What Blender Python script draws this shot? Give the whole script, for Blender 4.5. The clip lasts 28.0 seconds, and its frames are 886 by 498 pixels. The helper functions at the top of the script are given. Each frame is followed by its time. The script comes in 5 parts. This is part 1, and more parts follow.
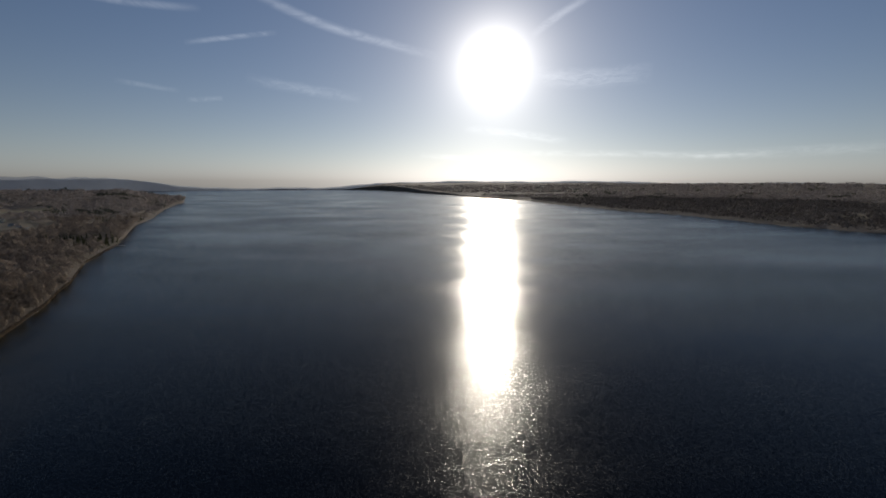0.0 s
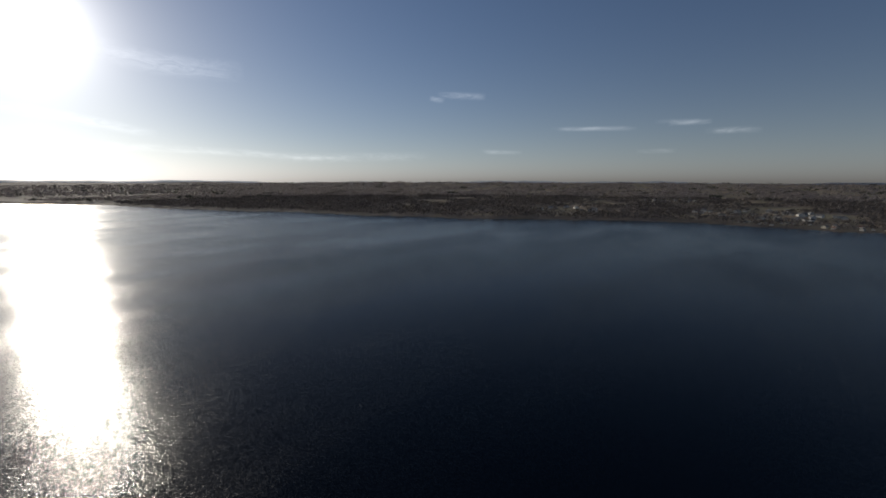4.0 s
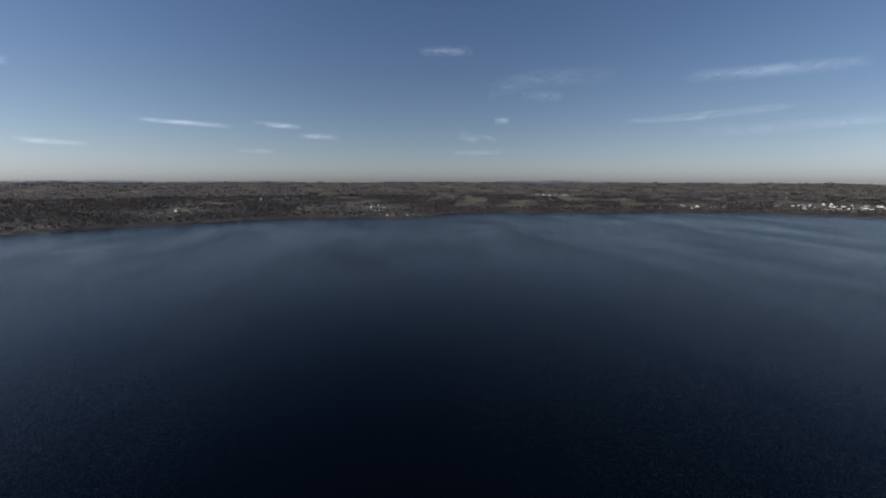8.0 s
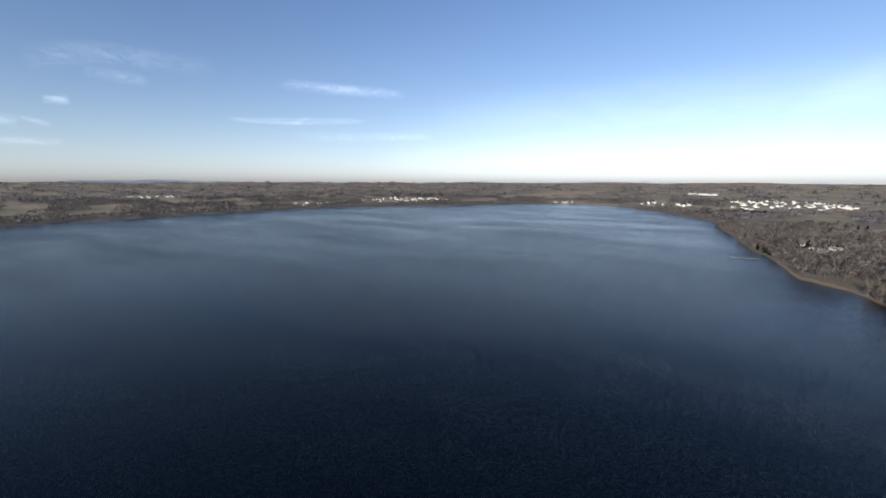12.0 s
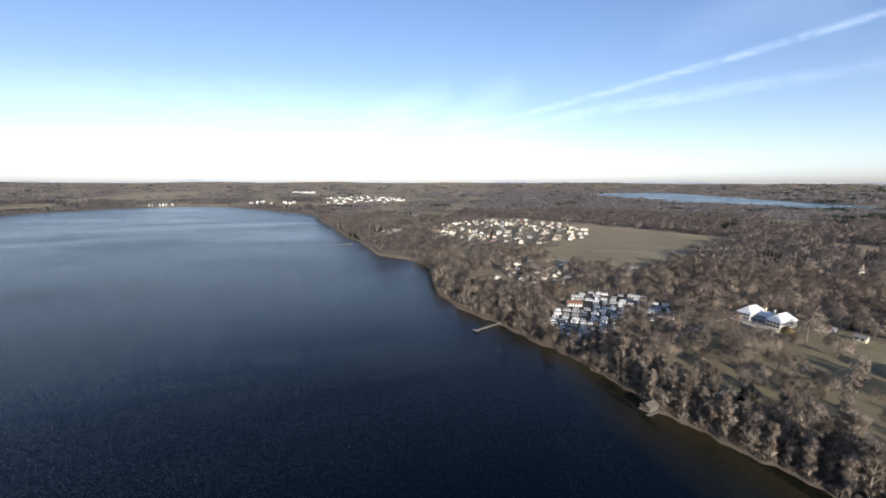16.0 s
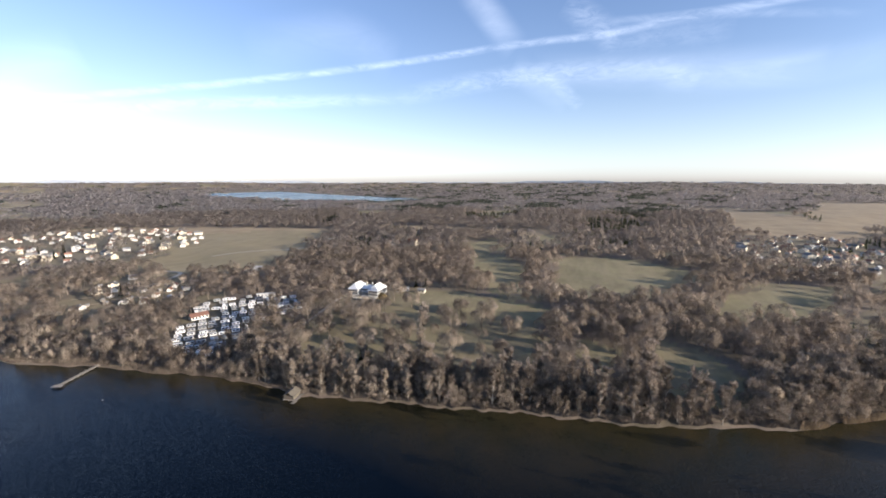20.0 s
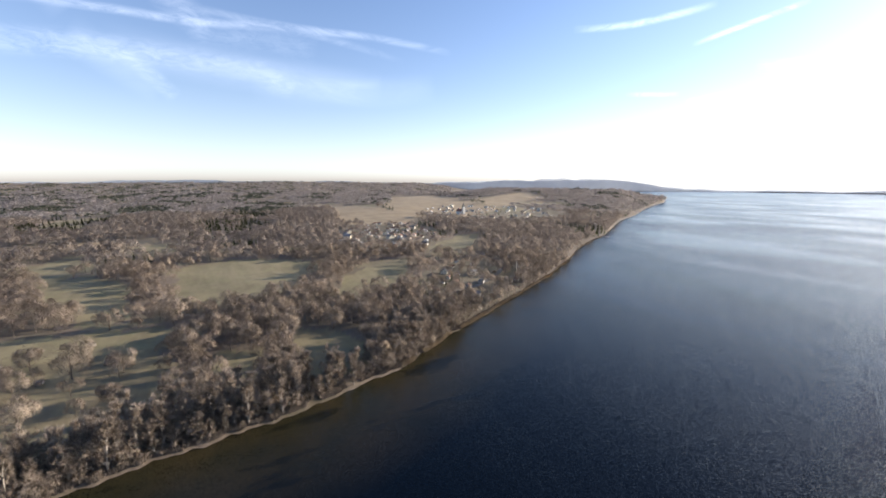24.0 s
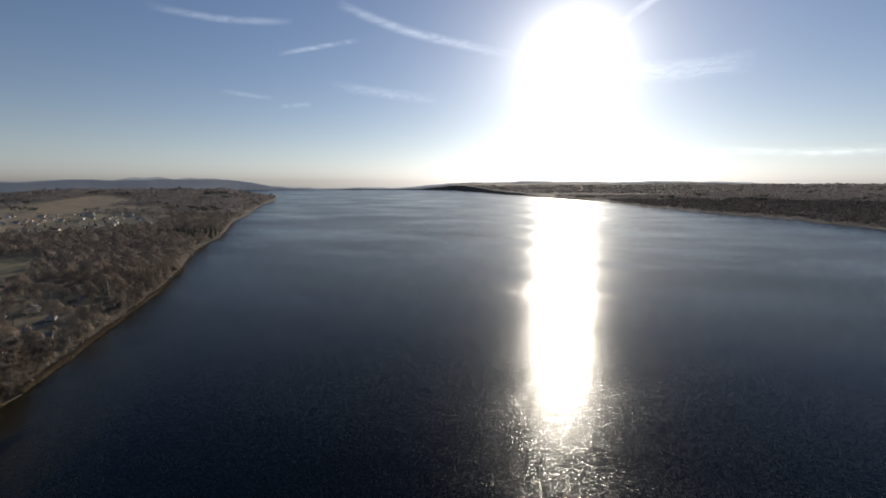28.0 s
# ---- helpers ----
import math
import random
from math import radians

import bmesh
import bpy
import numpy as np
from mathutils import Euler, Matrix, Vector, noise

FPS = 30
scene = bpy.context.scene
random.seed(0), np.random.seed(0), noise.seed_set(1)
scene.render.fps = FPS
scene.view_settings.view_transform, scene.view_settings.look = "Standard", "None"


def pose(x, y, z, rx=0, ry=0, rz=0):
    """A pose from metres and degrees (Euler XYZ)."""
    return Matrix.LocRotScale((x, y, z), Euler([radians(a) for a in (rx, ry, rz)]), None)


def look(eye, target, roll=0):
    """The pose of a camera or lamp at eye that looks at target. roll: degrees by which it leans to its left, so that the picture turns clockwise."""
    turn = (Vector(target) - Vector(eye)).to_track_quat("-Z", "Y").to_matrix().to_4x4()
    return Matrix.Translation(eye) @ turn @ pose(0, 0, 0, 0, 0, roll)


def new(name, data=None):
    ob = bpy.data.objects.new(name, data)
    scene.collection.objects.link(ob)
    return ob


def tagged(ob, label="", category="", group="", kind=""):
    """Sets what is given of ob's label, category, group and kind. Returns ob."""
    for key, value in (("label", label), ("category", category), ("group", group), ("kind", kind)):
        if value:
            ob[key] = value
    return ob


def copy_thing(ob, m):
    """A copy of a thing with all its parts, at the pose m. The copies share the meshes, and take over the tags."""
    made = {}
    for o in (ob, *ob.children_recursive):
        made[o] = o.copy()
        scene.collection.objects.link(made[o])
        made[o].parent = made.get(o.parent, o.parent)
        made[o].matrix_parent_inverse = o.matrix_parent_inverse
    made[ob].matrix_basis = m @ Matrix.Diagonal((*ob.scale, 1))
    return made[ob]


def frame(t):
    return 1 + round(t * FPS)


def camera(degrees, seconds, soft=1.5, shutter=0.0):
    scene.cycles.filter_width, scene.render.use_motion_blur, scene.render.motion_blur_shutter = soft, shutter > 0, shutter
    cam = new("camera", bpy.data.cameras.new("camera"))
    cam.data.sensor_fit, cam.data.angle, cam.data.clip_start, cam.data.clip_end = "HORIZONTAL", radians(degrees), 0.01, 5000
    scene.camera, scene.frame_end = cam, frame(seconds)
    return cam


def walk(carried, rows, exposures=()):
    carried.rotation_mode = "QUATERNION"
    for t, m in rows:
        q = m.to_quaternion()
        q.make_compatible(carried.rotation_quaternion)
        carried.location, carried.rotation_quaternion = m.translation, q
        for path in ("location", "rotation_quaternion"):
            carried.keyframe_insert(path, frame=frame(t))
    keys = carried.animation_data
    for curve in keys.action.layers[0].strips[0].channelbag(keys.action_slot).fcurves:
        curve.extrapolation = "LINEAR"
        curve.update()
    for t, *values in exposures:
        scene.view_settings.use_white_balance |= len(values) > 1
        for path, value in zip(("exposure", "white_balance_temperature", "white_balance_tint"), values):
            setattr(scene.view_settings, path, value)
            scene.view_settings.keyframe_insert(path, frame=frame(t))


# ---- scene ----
CAM_Z = 100.0
TILT, LEAN = -9.36, -0.09
cam = camera(94.0, 28.0, soft=1.7)
# seconds and heading, clockwise from +y
TURN = [(0, 0.01), (0.5, 5.96), (1, 12.10), (1.5, 18.39), (2, 24.77), (2.5, 31.21), (3, 37.66), (3.5, 44.32), (4, 50.28), (4.5,
        56.53), (6.5, 81.50), (7, 87.92), (7.5, 94.65), (8, 100.75), (8.5, 106.42), (9, 112.38), (9.5, 118.94), (10, 125.55), (10.5,
        131.33), (11, 137.53), (11.5, 144.06), (13.5, 169.22), (14, 175.73), (14.5, 181.80), (15, 188.08), (15.5, 194.56), (16,
        200.81), (16.5, 206.92), (17, 213.11), (17.5, 219.55), (18, 225.86), (18.5, 231.72), (19, 237.77), (19.5, 244.24), (20,
        250.60), (20.5, 256.47), (21, 262.34), (21.5, 268.60), (23.5, 293.36), (24, 299.98), (24.5, 306.35), (25, 312.21), (25.5,
        318.29), (26, 324.83), (26.5, 331.25), (27, 337.45), (27.5, 343.52), (28, 350.12)]
# seconds, stops, kelvin, tint
EXPOSURE = [(0, -0.9, 6800, 10), (4, -0.8, 6700, 10), (7, -0.45, 6350, 10), (8, -0.3, 6250, 10), (9, -0.1, 6250, 10), (11, 0.4, 6300, 10),
            (14, 0.85, 6450, 10), (17, 0.97, 6550, 10), (20, 1.27, 6750, 12), (24, 1.35, 6900, 12), (25, 1.25, 6900, 11), (26, 0.6, 6850, 10),
            (27, 0.06, 6800, 10), (28, -0.3, 6800, 10)]
walk(cam, [(t, pose(0, 0, CAM_Z, 90 + TILT, LEAN, -a)) for t, a in TURN], EXPOSURE)

# ---- sky and sun ----
SUN_HEADING, SUN_ELEV = 6.7, 14.6
SUN_DIR = Vector((math.sin(radians(SUN_HEADING)) * math.cos(radians(SUN_ELEV)),
                  math.cos(radians(SUN_HEADING)) * math.cos(radians(SUN_ELEV)), math.sin(radians(SUN_ELEV))))


class Net:
    """A short way to write node trees."""

    def __init__(self, tree):
        self.tree = tree
        tree.nodes.clear()

    def add(self, kind, socket=0, props=None, **inputs):
        n = self.tree.nodes.new(kind)
        props = props or {}
        if "operation" in props:
            n.operation = props["operation"]
        if "clamp" in props:
            n.clamp = props["clamp"]
        if "use_clamp" in props:
            n.use_clamp = props["use_clamp"]
        if "attribute_name" in props:
            n.attribute_name = props["attribute_name"]
        for k, v in inputs.items():
            key = int(k[1:]) if k[0] == "i" and k[1:].isdigit() else k.replace("_", " ")
            s = n.inputs[key]
            if isinstance(v, bpy.types.NodeSocket):
                self.tree.links.new(v, s)
            elif isinstance(v, tuple) and len(v) == 3 and s.type == "RGBA":
                s.default_value = (*v, 1)
            else:
                s.default_value = v
        return n.outputs[socket] if len(n.outputs) else None

    def math(self, op, a, b=0.0, clamp=False):
        return self.add("ShaderNodeMath", props={"operation": op, "use_clamp": clamp}, i0=a, i1=b)

    def noise(self, scale, detail=4.0, rough=0.55, vector=None, dist=0.0):
        kw = {"Scale": scale, "Detail": detail, "Roughness": rough, "Distortion": dist}
        if vector is not None:
            kw["Vector"] = vector
        return self.add("ShaderNodeTexNoise", 0, **kw)

    def span(self, v, a, b, lo=0.0, hi=1.0):
        return self.add("ShaderNodeMapRange", props={"clamp": True}, i0=v, i1=a, i2=b, i3=lo, i4=hi)

    def mix(self, f, a, b):
        n = self.tree.nodes.new("ShaderNodeMix")
        n.data_type = "RGBA"
        for i, v in ((0, f), (6, a), (7, b)):
            s = n.inputs[i]
            if isinstance(v, bpy.types.NodeSocket):
                self.tree.links.new(v, s)
            else:
                s.default_value = (*v, 1) if isinstance(v, tuple) else v
        return n.outputs[2]


world = bpy.data.worlds.new("sky")
world.use_nodes = True
scene.world = world
w = Net(world.node_tree)
sky = w.add("ShaderNodeTexSky")
air = sky.node
air.sky_type, air.sun_disc, air.sun_elevation, air.sun_rotation = "NISHITA", False, radians(SUN_ELEV), radians(SUN_HEADING)
air.altitude, air.air_density, air.dust_density, air.ozone_density = 600, 0.9, 0.4, 2.0
way = w.add("ShaderNodeTexCoord", 0)
facing = w.add("ShaderNodeVectorMath", 1, props={"operation": "DOT_PRODUCT"}, i0=way, i1=tuple(SUN_DIR))
angle = w.math("MULTIPLY", w.math("ARCCOSINE", w.math("MINIMUM", facing, 0.999999)), 57.2958)
# the sun's disc as the hazy air spreads it
core = w.math("MULTIPLY", w.math("EXPONENT", w.math("DIVIDE", angle, -2.4)), 62.0)
halo = w.math("MULTIPLY", w.math("EXPONENT", w.math("DIVIDE", angle, -12.0)), 1.6)
glow = w.math("ADD", core, halo)
sunlit = w.add("ShaderNodeVectorMath", props={"operation": "SCALE"}, i0=(1.0, 0.97, 0.92), Scale=glow)
# winter haze low in the sky takes the colour out of it
level = w.add("ShaderNodeSeparateXYZ", 2, Vector=way)
haze = w.math("MULTIPLY", w.math("EXPONENT", w.math("DIVIDE", w.math("MAXIMUM", level, 0.0), -0.19)), 0.72)
blue = w.add("ShaderNodeVectorMath", props={"operation": "MULTIPLY"}, i0=sky, i1=(0.92, 0.97, 1.12))
grey = w.add("ShaderNodeVectorMath", props={"operation": "SCALE"}, i0=(0.865, 0.97, 1.085), Scale=w.add("ShaderNodeRGBToBW", 0, Color=sky))
# the lowest air is the thickest and dims what shines through it
murk = w.math("SUBTRACT", 1.0, w.math("MULTIPLY", w.math("EXPONENT", w.math("DIVIDE", w.math("MAXIMUM", level, 0.0), -0.02)), 0.34))
cream = w.add("ShaderNodeVectorMath", props={"operation": "SCALE"}, i0=(1.03, 0.98, 0.93), Scale=w.add("ShaderNodeRGBToBW", 0, Color=sky))
dusty = w.mix(w.math("MULTIPLY", w.math("EXPONENT", w.math("DIVIDE", w.math("MAXIMUM", level, 0.0), -0.022)), 0.65), w.mix(haze, blue, grey), cream)
low_air = w.add("ShaderNodeVectorMath", props={"operation": "SCALE"}, i0=dusty, Scale=murk)
total = w.add("ShaderNodeVectorMath", props={"operation": "ADD"}, i0=low_air, i1=sunlit)
bg = w.add("ShaderNodeBackground", Color=total, Strength=0.1)
w.add("ShaderNodeOutputWorld", Surface=bg)

sun_data = bpy.data.lights.new("sun", "SUN")
sun_data.energy, sun_data.angle, sun_data.color = 4.4, radians(0.53), (1.0, 0.93, 0.82)
sun = new("sun", sun_data)
sun.matrix_world = look(tuple(SUN_DIR * 900), (0, 0, 0))

# ---- materials ----


def material(name):
    m = bpy.data.materials.new(name)
    m.use_nodes = True
    return m, Net(m.node_tree)


def finish(n, **kw):
    n.add("ShaderNodeOutputMaterial", Surface=n.add("ShaderNodeBsdfPrincipled", **kw))


def place(n):
    return n.add("ShaderNodeNewGeometry", 0)


def bump(n, height, strength, distance):
    return n.add("ShaderNodeBump", Height=height, Strength=strength, Distance=distance)


def plain(name, colour, rough=0.7, vary=0.25, scale=2.0, metal=0.0, by_object=0.0):
    """A surface with a fine and a coarse variation of its colour."""
    m, n = material(name)
    pos = n.add("ShaderNodeTexCoord", 3)
    a = n.span(n.noise(scale, 5.0, 0.6, pos), 0.3, 0.7, 1 - vary, 1 + vary)
    b = n.span(n.noise(scale * 9, 3.0, 0.6, pos), 0.3, 0.7, 1 - vary * 0.5, 1 + vary * 0.5)
    f = n.math("MULTIPLY", a, b)
    if by_object:
        f = n.math("MULTIPLY", f, n.span(n.add("ShaderNodeObjectInfo", 5), 0, 1, 1 - by_object, 1 + by_object))
    col = n.add("ShaderNodeVectorMath", props={"operation": "SCALE"}, i0=colour, Scale=f)
    finish(n, Base_Color=col, Roughness=rough, Metallic=metal, Normal=bump(n, n.noise(scale * 6, 4.0, 0.6, pos), 0.3, 0.02))
    return m


def water_material():
    m, n = material("lake_water")
    pos = place(n)
    depth = n.add("ShaderNodeAttribute", 2, props={"attribute_name": "depth"})
    weed = n.noise(1.0, 3.0, 0.6, n.add("ShaderNodeMapping", Vector=pos, Scale=(0.055, 0.016, 1.0)))
    mud = n.mix(n.span(n.noise(0.03, 4.0, 0.6, pos), 0.4, 0.65), (0.030, 0.023, 0.011), (0.017, 0.016, 0.008))
    mud = n.mix(n.span(weed, 0.56, 0.64, 0.0, 0.85), mud, (0.005, 0.006, 0.004))
    body = n.mix(n.span(depth, 0.3, 3.2), mud, (0.0006, 0.0022, 0.0052))
    flat = n.add("ShaderNodeMapping", Vector=pos, Scale=(0.0028, 0.0075, 1.0), Rotation=(0, 0, radians(-10)))
    patch = n.noise(1.0, 4.0, 0.55, flat, 0.6)
    # wavelets, each with a slope of its own, steepest along the wind
    lean = (-1.5, -1.5, -1.5)
    for k in (2.5, 3.7, 5.5):
        lean = n.add("ShaderNodeVectorMath", props={"operation": "ADD"}, i0=n.add("ShaderNodeTexVoronoi", 1, Vector=pos, Scale=k), i1=lean)
    slope = n.add("ShaderNodeVectorMath", props={"operation": "SCALE"}, i0=lean, Scale=n.span(patch, 0.35, 0.68, 0.11, 0.25))
    tilted = n.add("ShaderNodeVectorMath", props={"operation": "ADD"}, i0=n.add("ShaderNodeVectorMath", props={"operation": "MULTIPLY"}, i0=slope, i1=(0.55, 1.0, 0.0)), i1=(0.0, 0.0, 1.0))
    normal = n.add("ShaderNodeVectorMath", props={"operation": "NORMALIZE"}, i0=tilted)
    finish(n, Base_Color=body, Roughness=n.span(patch, 0.35, 0.68, 0.17, 0.26), IOR=1.2, Normal=normal)
    return m


def ground_material():
    m, n = material("winter_ground")
    pos = place(n)
    kind = n.add("ShaderNodeAttribute", 0, props={"attribute_name": "cover"})
    sep = n.tree.nodes.new("ShaderNodeSeparateColor")
    n.tree.links.new(kind, sep.inputs[0])
    green, tan, bank = sep.outputs
    big, fine = n.noise(0.012, 5.0, 0.6, pos), n.noise(0.6, 5.0, 0.65, pos)
    litter = n.mix(n.span(fine, 0.35, 0.65), (0.115, 0.086, 0.063), (0.175, 0.132, 0.096))
    litter = n.mix(n.span(big, 0.45, 0.65), litter, (0.096, 0.075, 0.043))
    grass = n.mix(n.span(big, 0.35, 0.65), (0.148, 0.130, 0.058), (0.220, 0.185, 0.094))
    grass = n.mix(n.span(n.noise(0.09, 5.0, 0.65, pos), 0.35, 0.7, 0.0, 0.8), grass, (0.132, 0.098, 0.056))
    rows = n.noise(1.0, 3.0, 0.6, n.add("ShaderNodeMapping", Vector=pos, Scale=(0.012, 0.11, 1.0)))
    grass = n.mix(n.span(rows, 0.42, 0.62, 0.0, 0.45), grass, (0.236, 0.190, 0.108))
    straw = n.mix(n.span(n.noise(0.03, 5.0, 0.6, pos), 0.35, 0.65), (0.281, 0.208, 0.123), (0.212, 0.153, 0.089))
    col = n.mix(green, litter, grass)
    col = n.mix(tan, col, straw)
    col = n.mix(bank, col, (0.17, 0.13, 0.09))
    finish(n, Base_Color=col, Roughness=0.95, Normal=bump(n, fine, 0.6, 0.3))
    return m


def twig_material(name, dark, light, per_object, sheer=0.24):
    m, n = material(name)
    if per_object:
        r = n.add("ShaderNodeObjectInfo", 5)
        r = n.math("ADD", n.math("MULTIPLY", r, 0.75), n.math("MULTIPLY", n.add("ShaderNodeNewGeometry", 8), 0.25))
    else:
        r = n.add("ShaderNodeAttribute", 2, props={"attribute_name": "tint"})
    pos = place(n)
    twigs = n.math("MULTIPLY", n.span(n.noise(1.6, 4.0, 0.7, pos), 0.36, 0.64, 0.55, 1.35), n.span(n.noise(0.22, 3.0, 0.6, pos), 0.36, 0.64, 0.75, 1.2))
    col = n.add("ShaderNodeVectorMath", props={"operation": "SCALE"}, i0=n.mix(r, dark, light), Scale=twigs)
    # sunlight gets through the bare twigs
    thin = n.add("ShaderNodeBsdfTranslucent", Color=col)
    wood = n.add("ShaderNodeMixShader", i0=sheer, i1=n.add("ShaderNodeBsdfDiffuse", Color=col), i2=thin)
    n.add("ShaderNodeOutputMaterial", Surface=wood)
    return m


M_WATER, M_GROUND = water_material(), ground_material()
M_TWIG = twig_material("bare_twigs", (0.165, 0.133, 0.107), (0.400, 0.326, 0.262), True)
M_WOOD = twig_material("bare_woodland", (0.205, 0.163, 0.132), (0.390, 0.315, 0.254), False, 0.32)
# farther woods greyed and lightened: distance haze put into their base colours
M_HAZED_MIDWOOD = twig_material("hazed_middle_woodland", (0.250, 0.206, 0.176), (0.370, 0.310, 0.266), False, 0.45)
M_HAZED_FARWOOD = twig_material("hazed_far_woodland", (0.300, 0.264, 0.252), (0.400, 0.356, 0.338), False, 0.5)
M_PALETWIG = twig_material("pale_shore_twigs", (0.190, 0.152, 0.122), (0.480, 0.396, 0.322), False)
M_WILLOW = twig_material("straw_willow_twigs", (0.38, 0.30, 0.205), (0.52, 0.42, 0.30), True)
M_LARCH = twig_material("golden_larch_twigs", (0.34, 0.235, 0.11), (0.46, 0.33, 0.17), True)
# backlight and haze over the far shore, put into a darker, greyer twig colour
M_BACKLIT_SHOREWOOD = twig_material("backlit_shore_woodland", (0.125, 0.110, 0.104), (0.250, 0.225, 0.212), False)
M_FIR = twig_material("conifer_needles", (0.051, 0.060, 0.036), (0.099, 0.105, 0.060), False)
# needle colour lightened for the far stands, whose shaded crowns turn black
M_LIFTED_FAR_FIR = twig_material("distant_conifers", (0.075, 0.082, 0.064), (0.115, 0.122, 0.096), False)
M_BRUSH = plain("bare_brush", (0.135, 0.104, 0.08), 0.9, 0.35, 0.8)
M_REED = plain("dry_reed", (0.28, 0.205, 0.125), 0.9, 0.3, 0.8)
M_PALE_BARK = plain("pale_bark", (0.34, 0.29, 0.235), 0.9, 0.3, 1.5, by_object=0.25)
M_BARK = plain("bark", (0.13, 0.10, 0.075), 0.9, 0.35, 1.5, by_object=0.3)
M_WHITE = plain("white_render", (0.52, 0.50, 0.46), 0.8, 0.1, 0.8, by_object=0.15)
M_CREAM = plain("cream_render", (0.62, 0.55, 0.43), 0.8, 0.1, 0.8, by_object=0.15)
M_TILE = plain("red_roof_tiles", (0.20, 0.098, 0.068), 0.9, 0.3, 1.2, by_object=0.3)
M_SLATE = plain("grey_roof_tiles", (0.15, 0.145, 0.14), 0.92, 0.25, 1.2, by_object=0.35)
M_ZINC = plain("pale_metal_roof", (0.34, 0.335, 0.33), 0.75, 0.15, 0.6, by_object=0.15)
M_PALE_ROOF = plain("pale_villa_roof", (0.66, 0.66, 0.65), 0.7, 0.1, 0.6)
M_GLASS = plain("window_glass", (0.03, 0.035, 0.045), 0.08, 0.1, 1.0)
M_TIMBER = plain("weathered_timber", (0.22, 0.19, 0.16), 0.85, 0.3, 1.5, by_object=0.2)
M_VAN = plain("white_caravan_shell", (0.42, 0.41, 0.40), 0.5, 0.15, 1.0, by_object=0.6)
M_AWNING = plain("grey_awning_canvas", (0.16, 0.17, 0.18), 0.8, 0.3, 1.0, by_object=0.6)
M_DARK_BOARDS = plain("dark_tarred_boards", (0.10, 0.085, 0.065), 0.9, 0.3, 1.5)
M_RUBBER = plain("black_rubber", (0.02, 0.02, 0.02), 0.8, 0.2, 3.0)
M_GRAVEL = plain("pale_gravel", (0.36, 0.32, 0.27), 0.95, 0.2, 0.8)
M_TARMAC = plain("worn_asphalt", (0.06, 0.06, 0.062), 0.9, 0.2, 0.6)

# ---- the plan: shoreline as heading and distance from the lake's middle ----
SHORE_SOUTH_WEST = [(328.6, 4840), (347, 4840), (352, 4500), (354.5, 4050), (358.2, 3300), (364.5, 2560), (372, 2150), (376.4, 1820),
                    (383.4, 1550), (389.5, 1440), (394.7, 1330), (399, 1230), (406.6, 1170), (414, 1110), (427, 1130), (440, 1180),
                    (454, 1150), (458.9, 1200), (464, 1320), (477, 1400), (484, 1450), (491, 1580), (498.8, 1660), (513.8, 1720),
                    (520.6, 1875), (526.9, 1900), (531.7, 1840), (536, 1650), (540, 1420), (543.5, 1260)]
SHORE_EAST = [(184.4, 1070), (185.6, 940), (187.9, 734), (189.2, 694), (191.1, 592), (192, 556), (196, 528), (198.9, 473),
              (199.3, 405), (200.2, 355), (203.2, 319), (206.4, 298), (209.5, 280), (214.6, 252), (222.6, 223), (230.5, 194),
              (238, 182), (252, 170), (268.2, 171), (279, 178), (285, 190), (293.5, 211), (298.7, 240), (301.5, 265), (305.3, 295),
              (309.2, 341), (312.2, 392), (315.1, 456), (317.2, 538), (318.6, 664), (321.3, 809), (322.2, 940), (323.2, 1152),
              (324.9, 1340), (326.1, 1750), (327.4, 2090), (328.0, 2230)]
_ring = sorted((a % 360, d) for a, d in SHORE_SOUTH_WEST + SHORE_EAST)
RING_A = np.array([_ring[-1][0] - 360] + [a for a, _ in _ring] + [_ring[0][0] + 360])
RING_D = np.array([_ring[-1][1]] + [d for _, d in _ring] + [_ring[0][1]])


def waves(x, y, size, seed):
    """A smooth field of hills and hollows, about -1 to 1."""
    r = np.random.RandomState(seed)
    out = 0
    for k in range(9):
        a, p = r.uniform(0, 6.283), r.uniform(0, 6.283)
        f = 6.283 / (size * r.uniform(0.45, 1.6))
        out = out + np.sin((x * np.cos(a) + y * np.sin(a)) * f + p)
    return out / 4.0


def shore(heading):
    h = np.mod(heading, 360)
    d = np.exp(np.interp(h, RING_A, np.log(RING_D)))
    w_ = np.sin(h * 0.7) + np.sin(h * 1.63 + 1) + 0.8 * np.sin(h * 2.9 + 2)
    return d * (1 + 0.0035 * w_)


def polar(x, y):
    return np.degrees(np.arctan2(x, y)) % 360, np.hypot(x, y)


def inland(x, y):
    """Distance from the water's edge, about; below 0 in the lake."""
    a, r = polar(x, y)
    gap = r - shore(a)
    reach = np.minimum(np.abs(gap) / np.minimum(r, shore(a)) * 57.3 * 1.1, 40)
    best = np.abs(gap)
    for k in np.linspace(-1, 1, 18):
        t = a + k * reach
        d = shore(t)
        t = np.radians(t)
        best = np.minimum(best, np.hypot(x - d * np.sin(t), y - d * np.cos(t)))
    return np.sign(gap) * best


def between(v, a, b):
    s = np.clip((v - a) / (b - a), 0, 1)
    return s * s * (3 - 2 * s)


